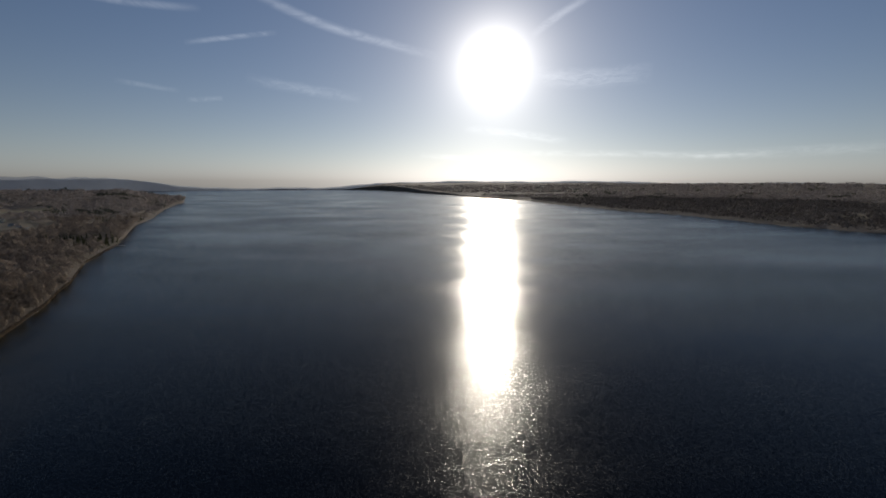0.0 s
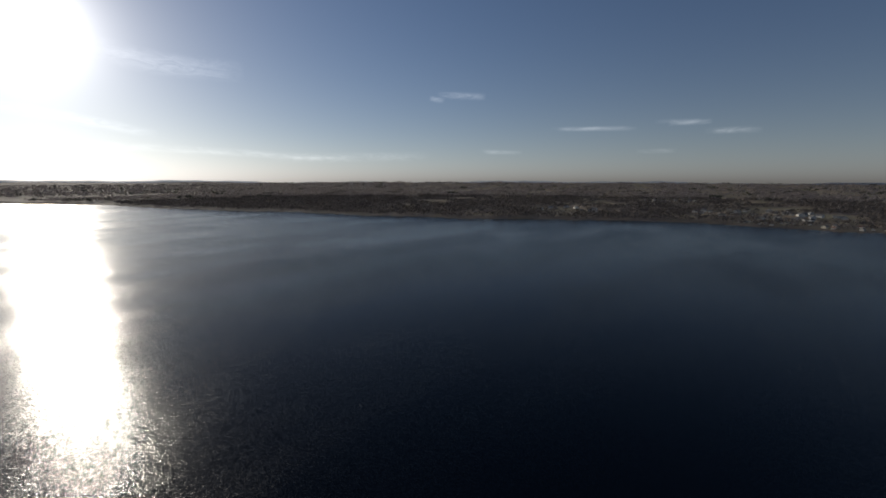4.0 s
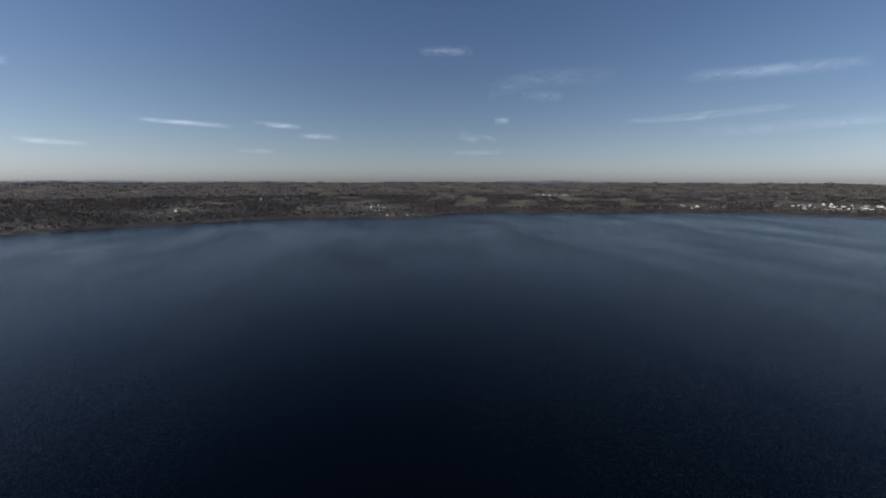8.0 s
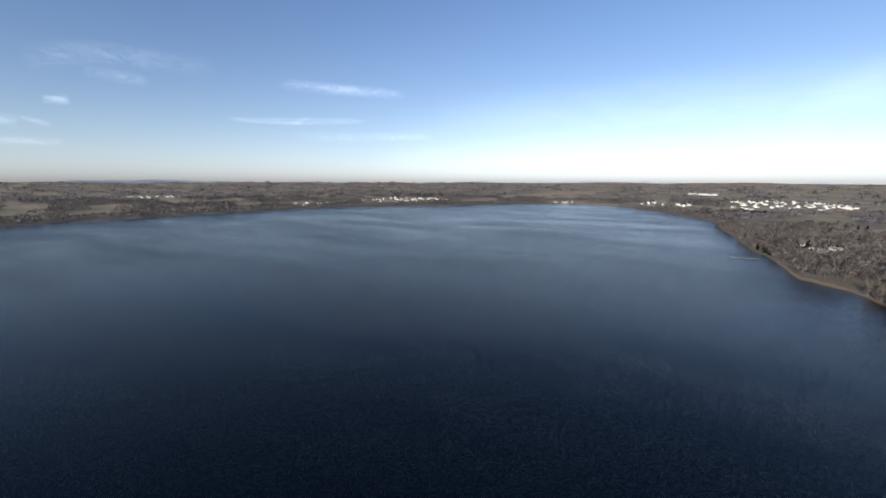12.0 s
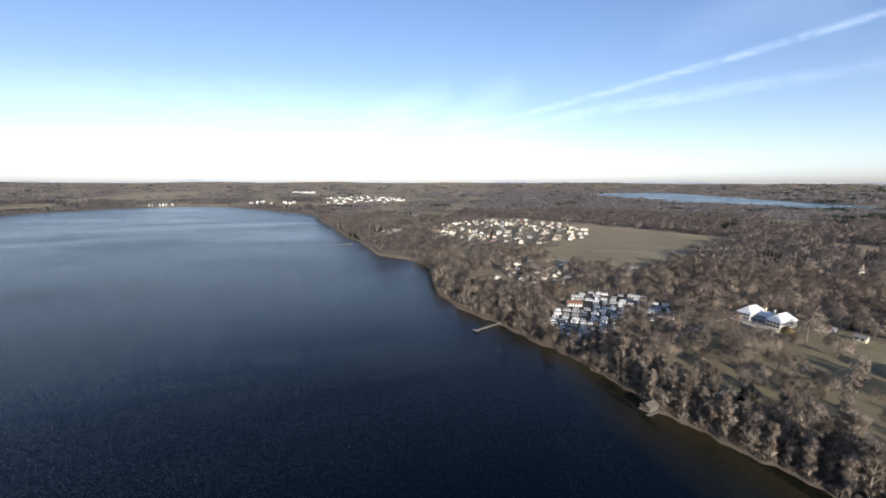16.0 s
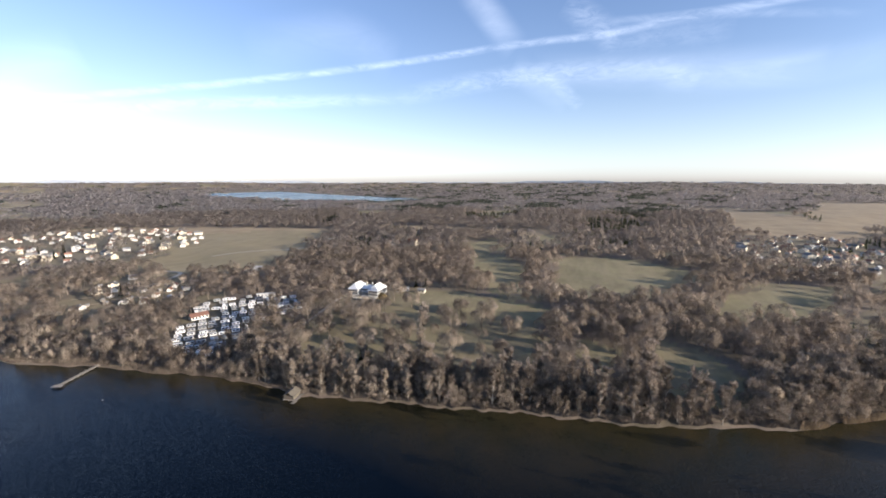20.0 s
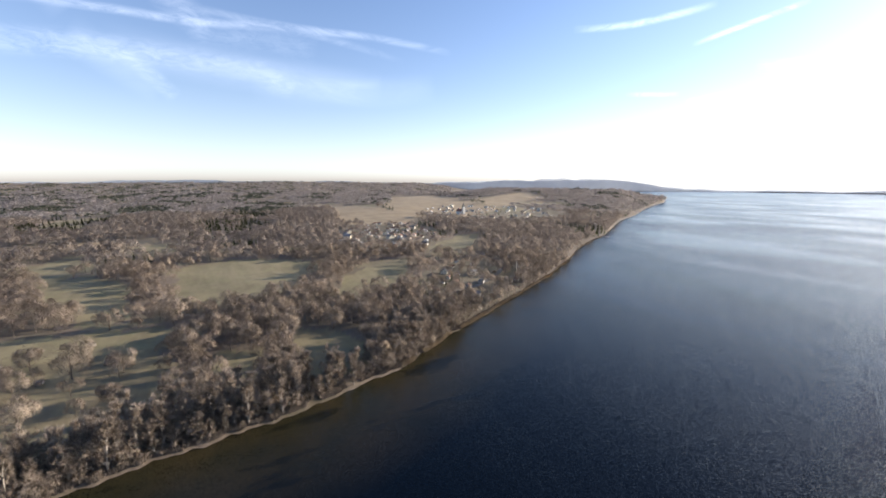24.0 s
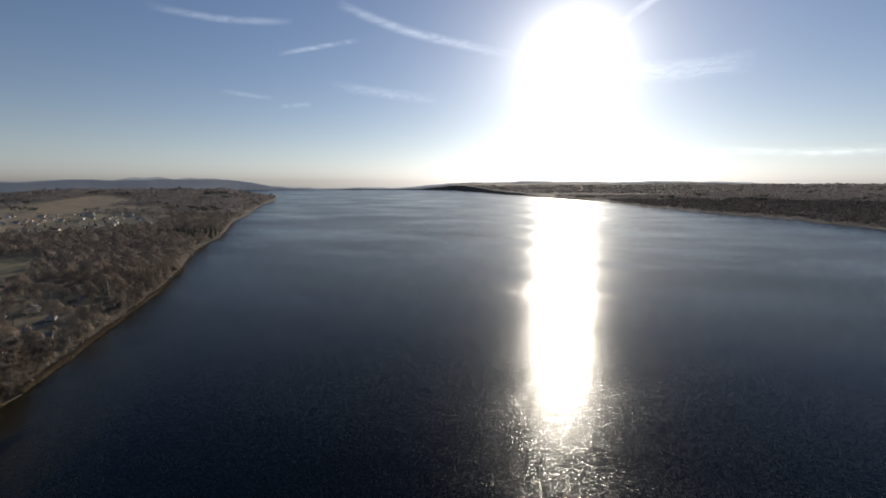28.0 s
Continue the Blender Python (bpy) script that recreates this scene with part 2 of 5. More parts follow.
def height(x, y):
    """The ground's height: flat shores, low knolls, a slow rise to the far ridges."""
    a, r = polar(x, y)
    s = inland(x, y)
    start = 1650 + 2050 * between(a, 190, 205) * (1 - between(a, 255, 275))
    crest = 72 - 69 * between(a, 296, 304) * (1 - between(a, 346, 354))
    rise = np.clip((r - start) / (4870 - start), 0, 1) ** 2.2 * crest
    rise = rise * (1 + 0.09 * waves(x, y, 1500, 3)) + np.clip((r - 1500) / 1500, 0, 1) * 2.5 * waves(x, y, 420, 5)
    knoll = 17 * np.exp(-((a - 297) / 13) ** 2 - ((r - 1750) / 520) ** 2) + 6 * np.exp(-((a - 290) / 8) ** 2 - ((r - 1250) / 250) ** 2)
    headland = 37 * between(a, 298, 309) * (1 - between(a, 322, 328.5)) * np.exp(-((r - 2200) / 520) ** 2) * between(s, 0, 220)
    knoll = knoll + headland
    land = 0.7 * (1 - np.exp(-np.maximum(s, 0) / 2.0)) + 1.5 * (1 - np.exp(-np.maximum(s, 0) / 25.0)) + 0.009 * np.minimum(s, 700) + rise + knoll
    land = land - 7 * np.exp(-((a - 233) / 14) ** 2 - ((r - 2600) / 900) ** 2) + between(s, 40, 200) * 0.9 * waves(x, y, 130, 7)
    bay = between(r, 2650, 2950) * between(a, 301, 305) * (a < 335)
    land = np.maximum(land, np.minimum(s * 0.02, 1.0)) * (1 - bay) - 4 * bay
    return np.where(s < 0, np.maximum(-5, s * 0.05), land)


def at(heading, dist, dz=0.0):
    x, y = dist * math.sin(radians(heading)), dist * math.cos(radians(heading))
    return Vector((x, y, float(height(np.array(x), np.array(y))) + dz))


# fields: cover (0 green, 1 straw) and corners as heading, distance
FIELDS_NORTH = [
    # 0.4: straw mixed in to paint the brightness of front-lit grass
    (0.4, [(217.2, 806), (221.1, 914), (236.6, 800), (233.6, 652), (228.5, 493), (222.5, 464), (210.1, 596), (216.7, 634)]),
    (1, [(219.3, 971), (236.6, 831), (236.6, 793), (221.1, 893)]),
    (1, [(243.3, 871), (265.5, 797), (264.1, 725), (244.1, 786)]),
    (0, [(264, 528), (272.6, 554), (277.6, 544), (281.7, 514), (283.8, 486), (283.2, 458), (280.3, 400), (275.3, 356), (270.4, 354), (267.5, 360), (266.3, 416)]),
    (0, [(284.5, 400), (286.7, 426), (290.6, 470), (294.9, 480), (295.7, 406), (288.4, 344), (284.6, 330)])]
FIELDS_EAST = [
    (1, [(277.5, 861), (285.7, 910), (295.9, 862), (298.5, 983), (291.4, 1259), (282.9, 1637), (285.4, 1136), (285.8, 978)]),
    (1, [(291.4, 1389), (293.2, 2056), (298.7, 2531), (302.6, 1562), (308, 1344), (302.4, 1033), (294.2, 1104)]),
    (1, [(302.6, 1562), (311, 2058), (313.9, 1831), (308, 1399)]),
    (0, [(246.6, 358), (251.9, 356), (256.7, 338), (263, 326), (269.2, 304), (268.4, 287), (262.4, 280), (256.8, 292), (248.6, 320)]),
    (0, [(253.1, 628), (258.1, 692), (259, 584), (255, 486)]),
    (0, [(255.4, 516), (259.4, 546), (261.7, 456), (262.2, 362), (257.5, 350), (255.1, 466)])]
FIELDS_SOUTH = [
    (0.12, [(279.3, 278), (284, 270), (287.5, 254), (289.8, 244), (288.8, 214), (285, 204), (281, 198), (280, 238)]),
    (0, [(270.1, 256), (274.7, 258), (274.6, 202), (270.6, 198)]),
    (0, [(261.2, 668), (263.5, 742), (267.6, 730), (269, 680), (266.1, 634), (264.4, 604)]),
    (0, [(298.2, 615), (302.3, 730), (305, 750), (304.9, 585), (302.1, 515)]),
    (1, [(207.1, 1061), (212.7, 1053), (225.1, 898), (225.2, 828), (216.5, 875), (212.8, 986)]),
    (1, [(161.2, 2822), (170.3, 3516), (170.4, 2515), (162.5, 2322)]),
    (1, [(153.5, 2286), (184.6, 1858), (198.8, 2105), (198.8, 1769), (184.6, 1680), (164.8, 1945)])]
FIELDS = FIELDS_NORTH + FIELDS_EAST + FIELDS_SOUTH
# groves, as corners in heading and distance
GROVES_NORTH = [
    [(259.6, 600), (262, 600), (266.3, 470), (266.3, 420), (264.5, 366), (262.6, 366), (262, 470)],
    [(264.4, 312), (270, 306), (281, 300), (286, 275), (290, 262), (293, 285), (287, 330), (280, 335), (273, 344), (266, 346)],
    [(266.5, 205), (270, 200), (270, 262), (268.4, 272), (266, 250)],
    [(274.8, 205), (279.6, 198), (279.6, 250), (278.5, 280), (270, 280), (270.2, 262), (274.8, 258)]]
GROVES_EAST = [
    [(289.8, 250), (294, 250), (302, 300), (301, 450), (296, 400), (290, 340), (287, 300)],
    [(264, 562), (272.7, 578), (282.5, 528), (288, 505), (288, 577), (277, 600), (268, 620)],
    [(281.8, 395), (286.1, 419), (285.7, 372), (281, 356)]]
GROVES_SOUTH = [
    [(288.9, 2000), (293.1, 1640), (292.6, 1485), (289.5, 1544)],
    [(243.3, 561), (254.2, 537), (255, 409), (250.3, 375), (243.2, 441)]]
# lawn with single trees, and allotment gardens
PARK = [(229, 240), (231, 218), (236, 208), (244, 200), (252, 195), (260, 193), (266, 204), (266, 252), (262.4, 275), (268, 300),
        (263, 322), (256.7, 336), (252, 354), (246.6, 358), (238, 332), (235, 322), (232, 300)]
ALLOTMENTS = [(205.4, 432), (207.4, 458), (209.8, 504), (214.3, 510), (218.1, 462), (218.5, 394), (214.5, 388), (211.4, 388), (206.7, 396)]
GROVES = GROVES_NORTH + GROVES_EAST + GROVES_SOUTH
FAR_LAKE = [(220.5, 3300), (225, 3650), (229, 3750), (236, 2850), (245.4, 2250), (248.2, 2080), (242.5, 1850), (232.8, 2000), (222, 2400)]


def inside(x, y, corners):
    px = [d * math.sin(radians(a)) for a, d in corners]
    py = [d * math.cos(radians(a)) for a, d in corners]
    hit = np.zeros(np.shape(x), bool)
    for i in range(len(px)):
        x0, y0, x1, y1 = px[i - 1], py[i - 1], px[i], py[i]
        if y0 == y1:
            continue
        hit ^= ((y0 > y) != (y1 > y)) & (x < (x1 - x0) * (y - y0) / (y1 - y0) + x0)
    return hit


# built-up and open places: heading, distance, half width, half depth in metres
OPEN_PLACES = [(239.9, 350, 24, 22), (239.2, 322, 17, 14), (246, 360, 14, 9), (219.0, 332, 10, 8)]
CAMP = [(215.7, 296), (217.6, 332), (218.6, 358), (221.4, 374), (225.3, 374), (231.5, 352), (231, 318), (225.1, 302), (224, 278), (219.5, 252), (216.6, 258)]
# heading, distance, half width, half depth, houses, paleness of the roofs, wood left between them
VILLAGES_NEAR = [
    (209.6, 820, 150, 190, 125, 0.3, 0.12),
    (213, 440, 42, 60, 17, 0.45, 0.25),
    (195, 860, 55, 230, 16, 0.5, 0.7),
    (292.5, 745, 88, 165, 84, 0.2, 0.24),
    (307, 1200, 200, 230, 90, 0.35, 0.05),
    (304, 400, 50, 120, 16, 0.1, 0.3)]
VILLAGES_FAR = [
    (190, 2050, 200, 330, 75, 0.6, 0.25),
    (88, 1480, 170, 220, 46, 0.5, 0.4),
    (79, 2150, 130, 240, 20, 0.5, 0.35),
    (67, 1420, 110, 150, 12, 0.5, 0.5),
    (116, 2650, 260, 130, 24, 0.5, 0.25),
    (133, 1800, 110, 100, 12, 0.5, 0.6),
    (145.5, 2030, 220, 190, 66, 0.6, 0.25),
    (92, 1215, 150, 42, 22, 0.5, 0.4),
    (178, 1900, 110, 120, 12, 0.5, 0.6),
    (226, 470, 14, 14, 4, 0.7, 0.4),
    (245, 610, 22, 16, 3, 0.5, 0.5)]
VILLAGES = VILLAGES_NEAR + VILLAGES_FAR


def in_oval(x, y, spot, grow=1.0):
    a, d, hw, hd = spot[:4]
    s, c = math.sin(radians(a)), math.cos(radians(a))
    u, v = x * c - y * s, x * s + y * c - d
    return (u / (hw * grow)) ** 2 + (v / (hd * grow)) ** 2 < 1


def cover(x, y):
    """Shares of grass and straw, and how thick the wood stands."""
    a, r = polar(x, y)
    s = inland(x, y)
    green, tan = np.zeros(np.shape(x)), np.zeros(np.shape(x))
    wood = np.ones(np.shape(x))
    jx, jy = x + 5 * waves(x, y, 60, 21), y + 5 * waves(x, y, 60, 22)
    far = r > 1050
    patch = waves(x, y, 420, 31) + 0.5 * waves(x, y, 150, 32)
    lean = 0.25 + 1.2 * (a < 207) * between(a, 40, 100) + 1.1 * (a < 207) * between(a, 145, 170) * (r > 1850)
    lean = np.where(a < 45, -1.5, np.where((a < 190) & (r > 1330), 0.9 + 0.9 * between(a, 70, 110), np.where((a > 298) & (r > 1750), -1.5, lean)))
    open_far = far & (patch > 0.55 - 0.35 * lean) & (s > 90)
    straw_far = waves(x, y, 300, 35) > 0.1
    green = np.where(open_far & ~straw_far, 1.0, green)
    tan = np.where(open_far & straw_far, 1.0, tan)
    wood = np.where(open_far, 0.0, wood)
    for k, corners in FIELDS + [(0, FAR_LAKE)]:
        m = inside(jx, jy, corners)
        green, tan, wood = np.where(m, 1.0, green), np.where(m, float(k), tan), np.where(m, 0.0, wood)
    # the park: lawns under scattered trees
    park = inside(jx, jy, PARK)
    green, wood = np.where(park, np.maximum(green, 0.75), green), np.where(park & (wood > 0), 0.1 + 0.22 * (waves(x, y, 45, 41) > 0.3), wood)
    plots = inside(x, y, ALLOTMENTS)
    # meadows between the groves
    glade = (r > 330) & (r < 640) & (a > 248) & (a < 300) & (waves(x, y, 95, 45) + 0.35 * waves(x, y, 40, 46) > 0.4)
    green, wood = np.where(glade & (wood > 0), 0.8, green), np.where(glade & (wood > 0), 0.07, wood)
    gardens = (r > 330) & (r < 620) & (a > 200) & (a < 222) & (waves(x, y, 80, 47) > -0.1)
    green, wood = np.where(gardens & (wood > 0), 0.6, green), np.where(gardens & (wood > 0), 0.35, wood)
    green, tan, wood = np.where(plots, 0.55, green), np.where(plots & (waves(x, y, 14, 48) > 0.1), 0.5, tan), np.where(plots, 0.07, wood)
    for corners in GROVES:
        m = inside(jx, jy, corners)
        green, tan, wood = np.where(m, 0.0, green), np.where(m, 0.0, tan), np.where(m, 1.0, wood)
    for v in VILLAGES:
        m = in_oval(x, y, v, 1.05)
        green, wood = np.where(m, np.maximum(green, 0.45), green), np.where(m & (wood > 0), v[6], wood)
    for v in OPEN_PLACES:
        m = in_oval(x, y, v)
        green, wood = np.where(m, 0.35, green), np.where(m, 0.0, wood)
    m = inside(x, y, CAMP)
    green, wood = np.where(m, 0.2, green), np.where(m, 0.05, wood)
    wood = np.where((s < 1.2) | (r > 2650) & (a > 301) & (a < 335), 0.0, wood)
    return green, tan, wood


def polar_sheet(name, headings, radii, z_of, mat, closed=True):
    """One sheet of quads round the lake's middle; radii[k] holds the distances along headings[k]."""
    n, m = radii.shape
    a = np.radians(headings)[:, None]
    x, y = radii * np.sin(a), radii * np.cos(a)
    z = z_of(x, y)
    verts = np.stack([x, y, z], -1).reshape(-1, 3)
    i, j = np.meshgrid(np.arange(n if closed else n - 1), np.arange(m - 1), indexing="ij")
    k = (i + 1) % n
    quads = np.stack([i * m + j, i * m + j + 1, k * m + j + 1, k * m + j], -1).reshape(-1, 4)
    return fast_mesh(name, verts, quads, mat), x.ravel(), y.ravel(), z.ravel()


def fast_mesh(name, verts, faces, mat, smooth=True):
    faces = np.asarray(faces, dtype=np.int32)
    me = bpy.data.meshes.new(name)
    me.vertices.add(len(verts))
    me.vertices.foreach_set("co", np.asarray(verts, dtype=np.float32).ravel())
    me.loops.add(faces.size)
    me.loops.foreach_set("vertex_index", faces.ravel())
    me.polygons.add(len(faces))
    me.polygons.foreach_set("loop_start", np.arange(0, faces.size, faces.shape[1], dtype=np.int32))
    me.polygons.foreach_set("use_smooth", np.full(len(faces), smooth))
    me.update(calc_edges=True)
    me.materials.append(mat)
    return me


# ---- ground and water ----
HEADINGS = np.arange(0, 360, 1 / 3.0)
_d = shore(HEADINGS)[:, None]
_k = np.linspace(0, 1, 150)[None, :]
ground_me, gx, gy, gz = polar_sheet("ground", HEADINGS, np.minimum(_d * 0.86, 4700) * (4880 / np.minimum(_d * 0.86, 4700)) ** _k, height, M_GROUND)
g_, t_, w_ = cover(gx, gy)
s_ = inland(gx, gy)
_b = (polar(gx, gy)[0] > 102.4) & (polar(gx, gy)[0] < 106.8) & (s_ > -0.5) & (s_ < 16)
b_ = np.where(_b | (s_ > -0.4) & (s_ < 1.2) & (waves(gx, gy, 40, 51) > -0.5), 0.4, 0.0) * (polar(gx, gy)[1] < 1500)
col = ground_me.color_attributes.new("cover", "FLOAT_COLOR", "POINT")
col.data.foreach_set("color", np.stack([g_, t_, b_, np.ones_like(g_)], -1).astype(np.float32).ravel())
tagged(new("ground", ground_me), "winter land of brown woods, lawns and straw fields round the lake", "ground", kind="structure")

_s = np.concatenate([[0.000001], np.linspace(0.03, 0.7, 14), np.linspace(0.73, 1.03, 26)])[None, :]
water_me, wx, wy, wz = polar_sheet("lake_water", HEADINGS, np.minimum(_d * _s, 4876), lambda x, y: np.zeros_like(x), M_WATER)
dep = water_me.attributes.new("depth", "FLOAT", "POINT")
dep.data.foreach_set("value", np.clip(-inland(wx, wy) * 0.05 * (1 + 1.4 * (1 - between(polar(wx, wy)[0], 200, 262))), 0, 6).astype(np.float32))
tagged(new("lake_water", water_me), "dark blue lake water rippled by a light wind, shallow and brown at the edge", "water", kind="structure")

# the bay behind the wooded headland
bay_me, bx, by, bz = polar_sheet("bay_water", np.arange(303, 329.2, 0.5), np.repeat(np.linspace(2600, 4876, 8)[None, :], 53, 0), lambda x, y: np.full_like(x, -0.05), M_WATER, False)
dep = bay_me.attributes.new("depth", "FLOAT", "POINT")
dep.data.foreach_set("value", np.full(len(bx), 6.0, dtype=np.float32))
tagged(new("bay_water", bay_me), "pale stretch of lake behind the wooded headland", "water", kind="structure")

# the second lake beyond the woods
bm = bmesh.new()
rim = [bm.verts.new((d * math.sin(radians(a)), d * math.cos(radians(a)), 9.0)) for a, d in FAR_LAKE]
bm.faces.new(rim)
bmesh.ops.subdivide_edges(bm, edges=list(bm.edges), cuts=3, use_grid_fill=True, smooth=0.4)
for v in bm.verts:
    v.co.z = 9.0
bmesh.ops.recalc_face_normals(bm, faces=bm.faces)
far_lake_me = bpy.data.meshes.new("far_lake_water")
bm.to_mesh(far_lake_me)
bm.free()
far_lake_me.materials.append(M_WATER)
if far_lake_me.polygons[0].normal.z < 0:
    far_lake_me.flip_normals()
dep = far_lake_me.attributes.new("depth", "FLOAT", "POINT")
dep.data.foreach_set("value", np.full(len(far_lake_me.vertices), 6.0, dtype=np.float32))
tagged(new("far_lake_water", far_lake_me), "pale blue second lake far beyond the woods", "water", kind="structure")

# the last ridges, at the edge of sight; winter haze is put into their colour
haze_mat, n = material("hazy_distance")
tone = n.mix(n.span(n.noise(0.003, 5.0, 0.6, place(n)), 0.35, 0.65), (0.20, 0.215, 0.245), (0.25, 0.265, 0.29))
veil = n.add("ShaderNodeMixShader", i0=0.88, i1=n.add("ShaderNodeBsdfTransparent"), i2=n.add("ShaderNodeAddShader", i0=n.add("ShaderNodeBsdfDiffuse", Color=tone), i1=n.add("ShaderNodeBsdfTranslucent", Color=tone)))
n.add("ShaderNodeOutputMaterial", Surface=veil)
_a = np.arange(0, 360, 0.4)
_t = np.radians(_a)
_hill = (-0.10 + 0.10 * np.sin(_t * 7) + 0.07 * np.sin(_t * 19 + 1) + 0.04 * np.sin(_t * 47) + 0.02 * np.sin(_t * 113)
         - 0.75 * between(_a, 321, 331) * (1 - between(_a, 344, 352)) + 0.16 * np.exp(-((_a - 315) / 9) ** 2))
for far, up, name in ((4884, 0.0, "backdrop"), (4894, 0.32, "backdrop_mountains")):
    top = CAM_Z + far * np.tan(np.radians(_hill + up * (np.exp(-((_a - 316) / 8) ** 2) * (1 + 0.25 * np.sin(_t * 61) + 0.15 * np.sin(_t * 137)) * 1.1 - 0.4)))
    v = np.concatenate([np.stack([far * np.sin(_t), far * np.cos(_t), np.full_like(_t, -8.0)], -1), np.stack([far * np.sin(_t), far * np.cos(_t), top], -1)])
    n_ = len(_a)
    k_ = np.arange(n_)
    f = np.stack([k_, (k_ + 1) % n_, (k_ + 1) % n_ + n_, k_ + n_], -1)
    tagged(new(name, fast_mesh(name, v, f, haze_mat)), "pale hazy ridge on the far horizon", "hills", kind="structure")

# ---- trees ----


def part(name, bm, mat, parent, label=""):
    """Links a bmesh as one mesh object under a thing or a part."""
    me = bpy.data.meshes.new(name)
    bm.to_mesh(me)
    bm.free()
    me.materials.append(mat)
    ob = new(name, me)
    ob.parent = parent
    return tagged(ob, label)


def sub(name, me, parent, label=""):
    ob = new(name, me)
    ob.parent = parent
    return tagged(ob, label)


def tube(bm, p, q, r0, r1, sides=5):
    """A tapered round stick from p to q."""
    d = (q - p).normalized()
    u = d.orthogonal().normalized()
    v = d.cross(u)
    rings = []
    for c, r in ((p, r0), (q, r1)):
        rings.append([bm.verts.new(c + (u * math.cos(6.2832 * k / sides) + v * math.sin(6.2832 * k / sides)) * r) for k in range(sides)])
    for k in range(sides):
        bm.faces.new((rings[0][k], rings[0][(k + 1) % sides], rings[1][(k + 1) % sides], rings[1][k]))


def grow_tree(rng, tall, spread, twigs, rise=0.0):
    """A bare broadleaf tree: tapered trunk and limbs, and a crown of fine twigs."""
    wood = bmesh.new()
    tips, slivers = [], []
    p, r = Vector((0, 0, -0.4)), tall * 0.022
    lean = Vector((rng.uniform(-0.08, 0.08), rng.uniform(-0.08, 0.08), 1))
    stems = []
    for k in range(4):
        q = p + lean.normalized() * tall * 0.2 + Vector((rng.uniform(-1, 1), rng.uniform(-1, 1), 0)) * 0.03 * tall
        tube(wood, p, q, r, r * 0.72, 6)
        stems.append((q, r * 0.72))
        p, r = q, r * 0.72

    def limb(start, way, length, radius, level):
        mid = start + way * length * 0.55
        bend = (way + Vector((rng.uniform(-1, 1), rng.uniform(-1, 1), rng.uniform(-0.2, 0.7))) * 0.35).normalized()
        end = mid + bend * length * 0.45
        if level < 3:
            tube(wood, start, mid, radius, radius * 0.7, 4)
            tube(wood, mid, end, radius * 0.7, radius * 0.4, 4)
        else:
            tips.append((mid, end))
            return
        for k in range(4 if level == 1 else 3):
            t = rng.uniform(0.35, 1.0)
            base = start.lerp(mid, t / 0.55) if t < 0.55 else mid.lerp(end, (t - 0.55) / 0.45)
            turn = Vector((rng.gauss(0, 1), rng.gauss(0, 1), rng.gauss(0.25 + rise * 0.6, 0.7)))
            limb(base, (bend + turn * 0.75).normalized(), length * rng.uniform(0.5, 0.72), radius * 0.5, level + 1)
        tips.append((mid, end))

    low = 2 if rise == 0 else 6
    for k in range(11 + low):
        q, rad = stems[0 if k < low else rng.randint(1, 3)]
        if k < low and rise:
            q = q * rng.uniform(0.35, 1.0)
        a = k * 2.4 + rng.uniform(-0.4, 0.4)
        up = rise + (rng.uniform(0.25, 1.2) if k > 4 else rng.uniform(0.1, 0.5))
        limb(q, Vector((math.cos(a), math.sin(a), up)).normalized(), spread * rng.uniform(0.65, 1.0), rad * 0.6, 1)
    for p, q in tips:
        for k in range(twigs):
            base = p.lerp(q, rng.uniform(0.1, 1.0))
            way = ((q - p).normalized() * 0.7 + Vector((rng.gauss(0, 0.6), rng.gauss(0, 0.6), rng.gauss(0.3, 0.5)))).normalized()
            slivers.append((base, base + way * rng.uniform(0.7, 1.7) * tall / 16))
    fine = bmesh.new()
    for p, q in slivers:
        out = p - Vector((0, 0, tall * 0.5)) + Vector((rng.gauss(0, 1), rng.gauss(0, 1), rng.gauss(0, 1))) * spread * 0.15
        side = (q - p).cross(out).normalized() * 0.05 * tall / 12
        fine.faces.new([fine.verts.new(c) for c in (p - side, p + side, q)])
    return wood, fine


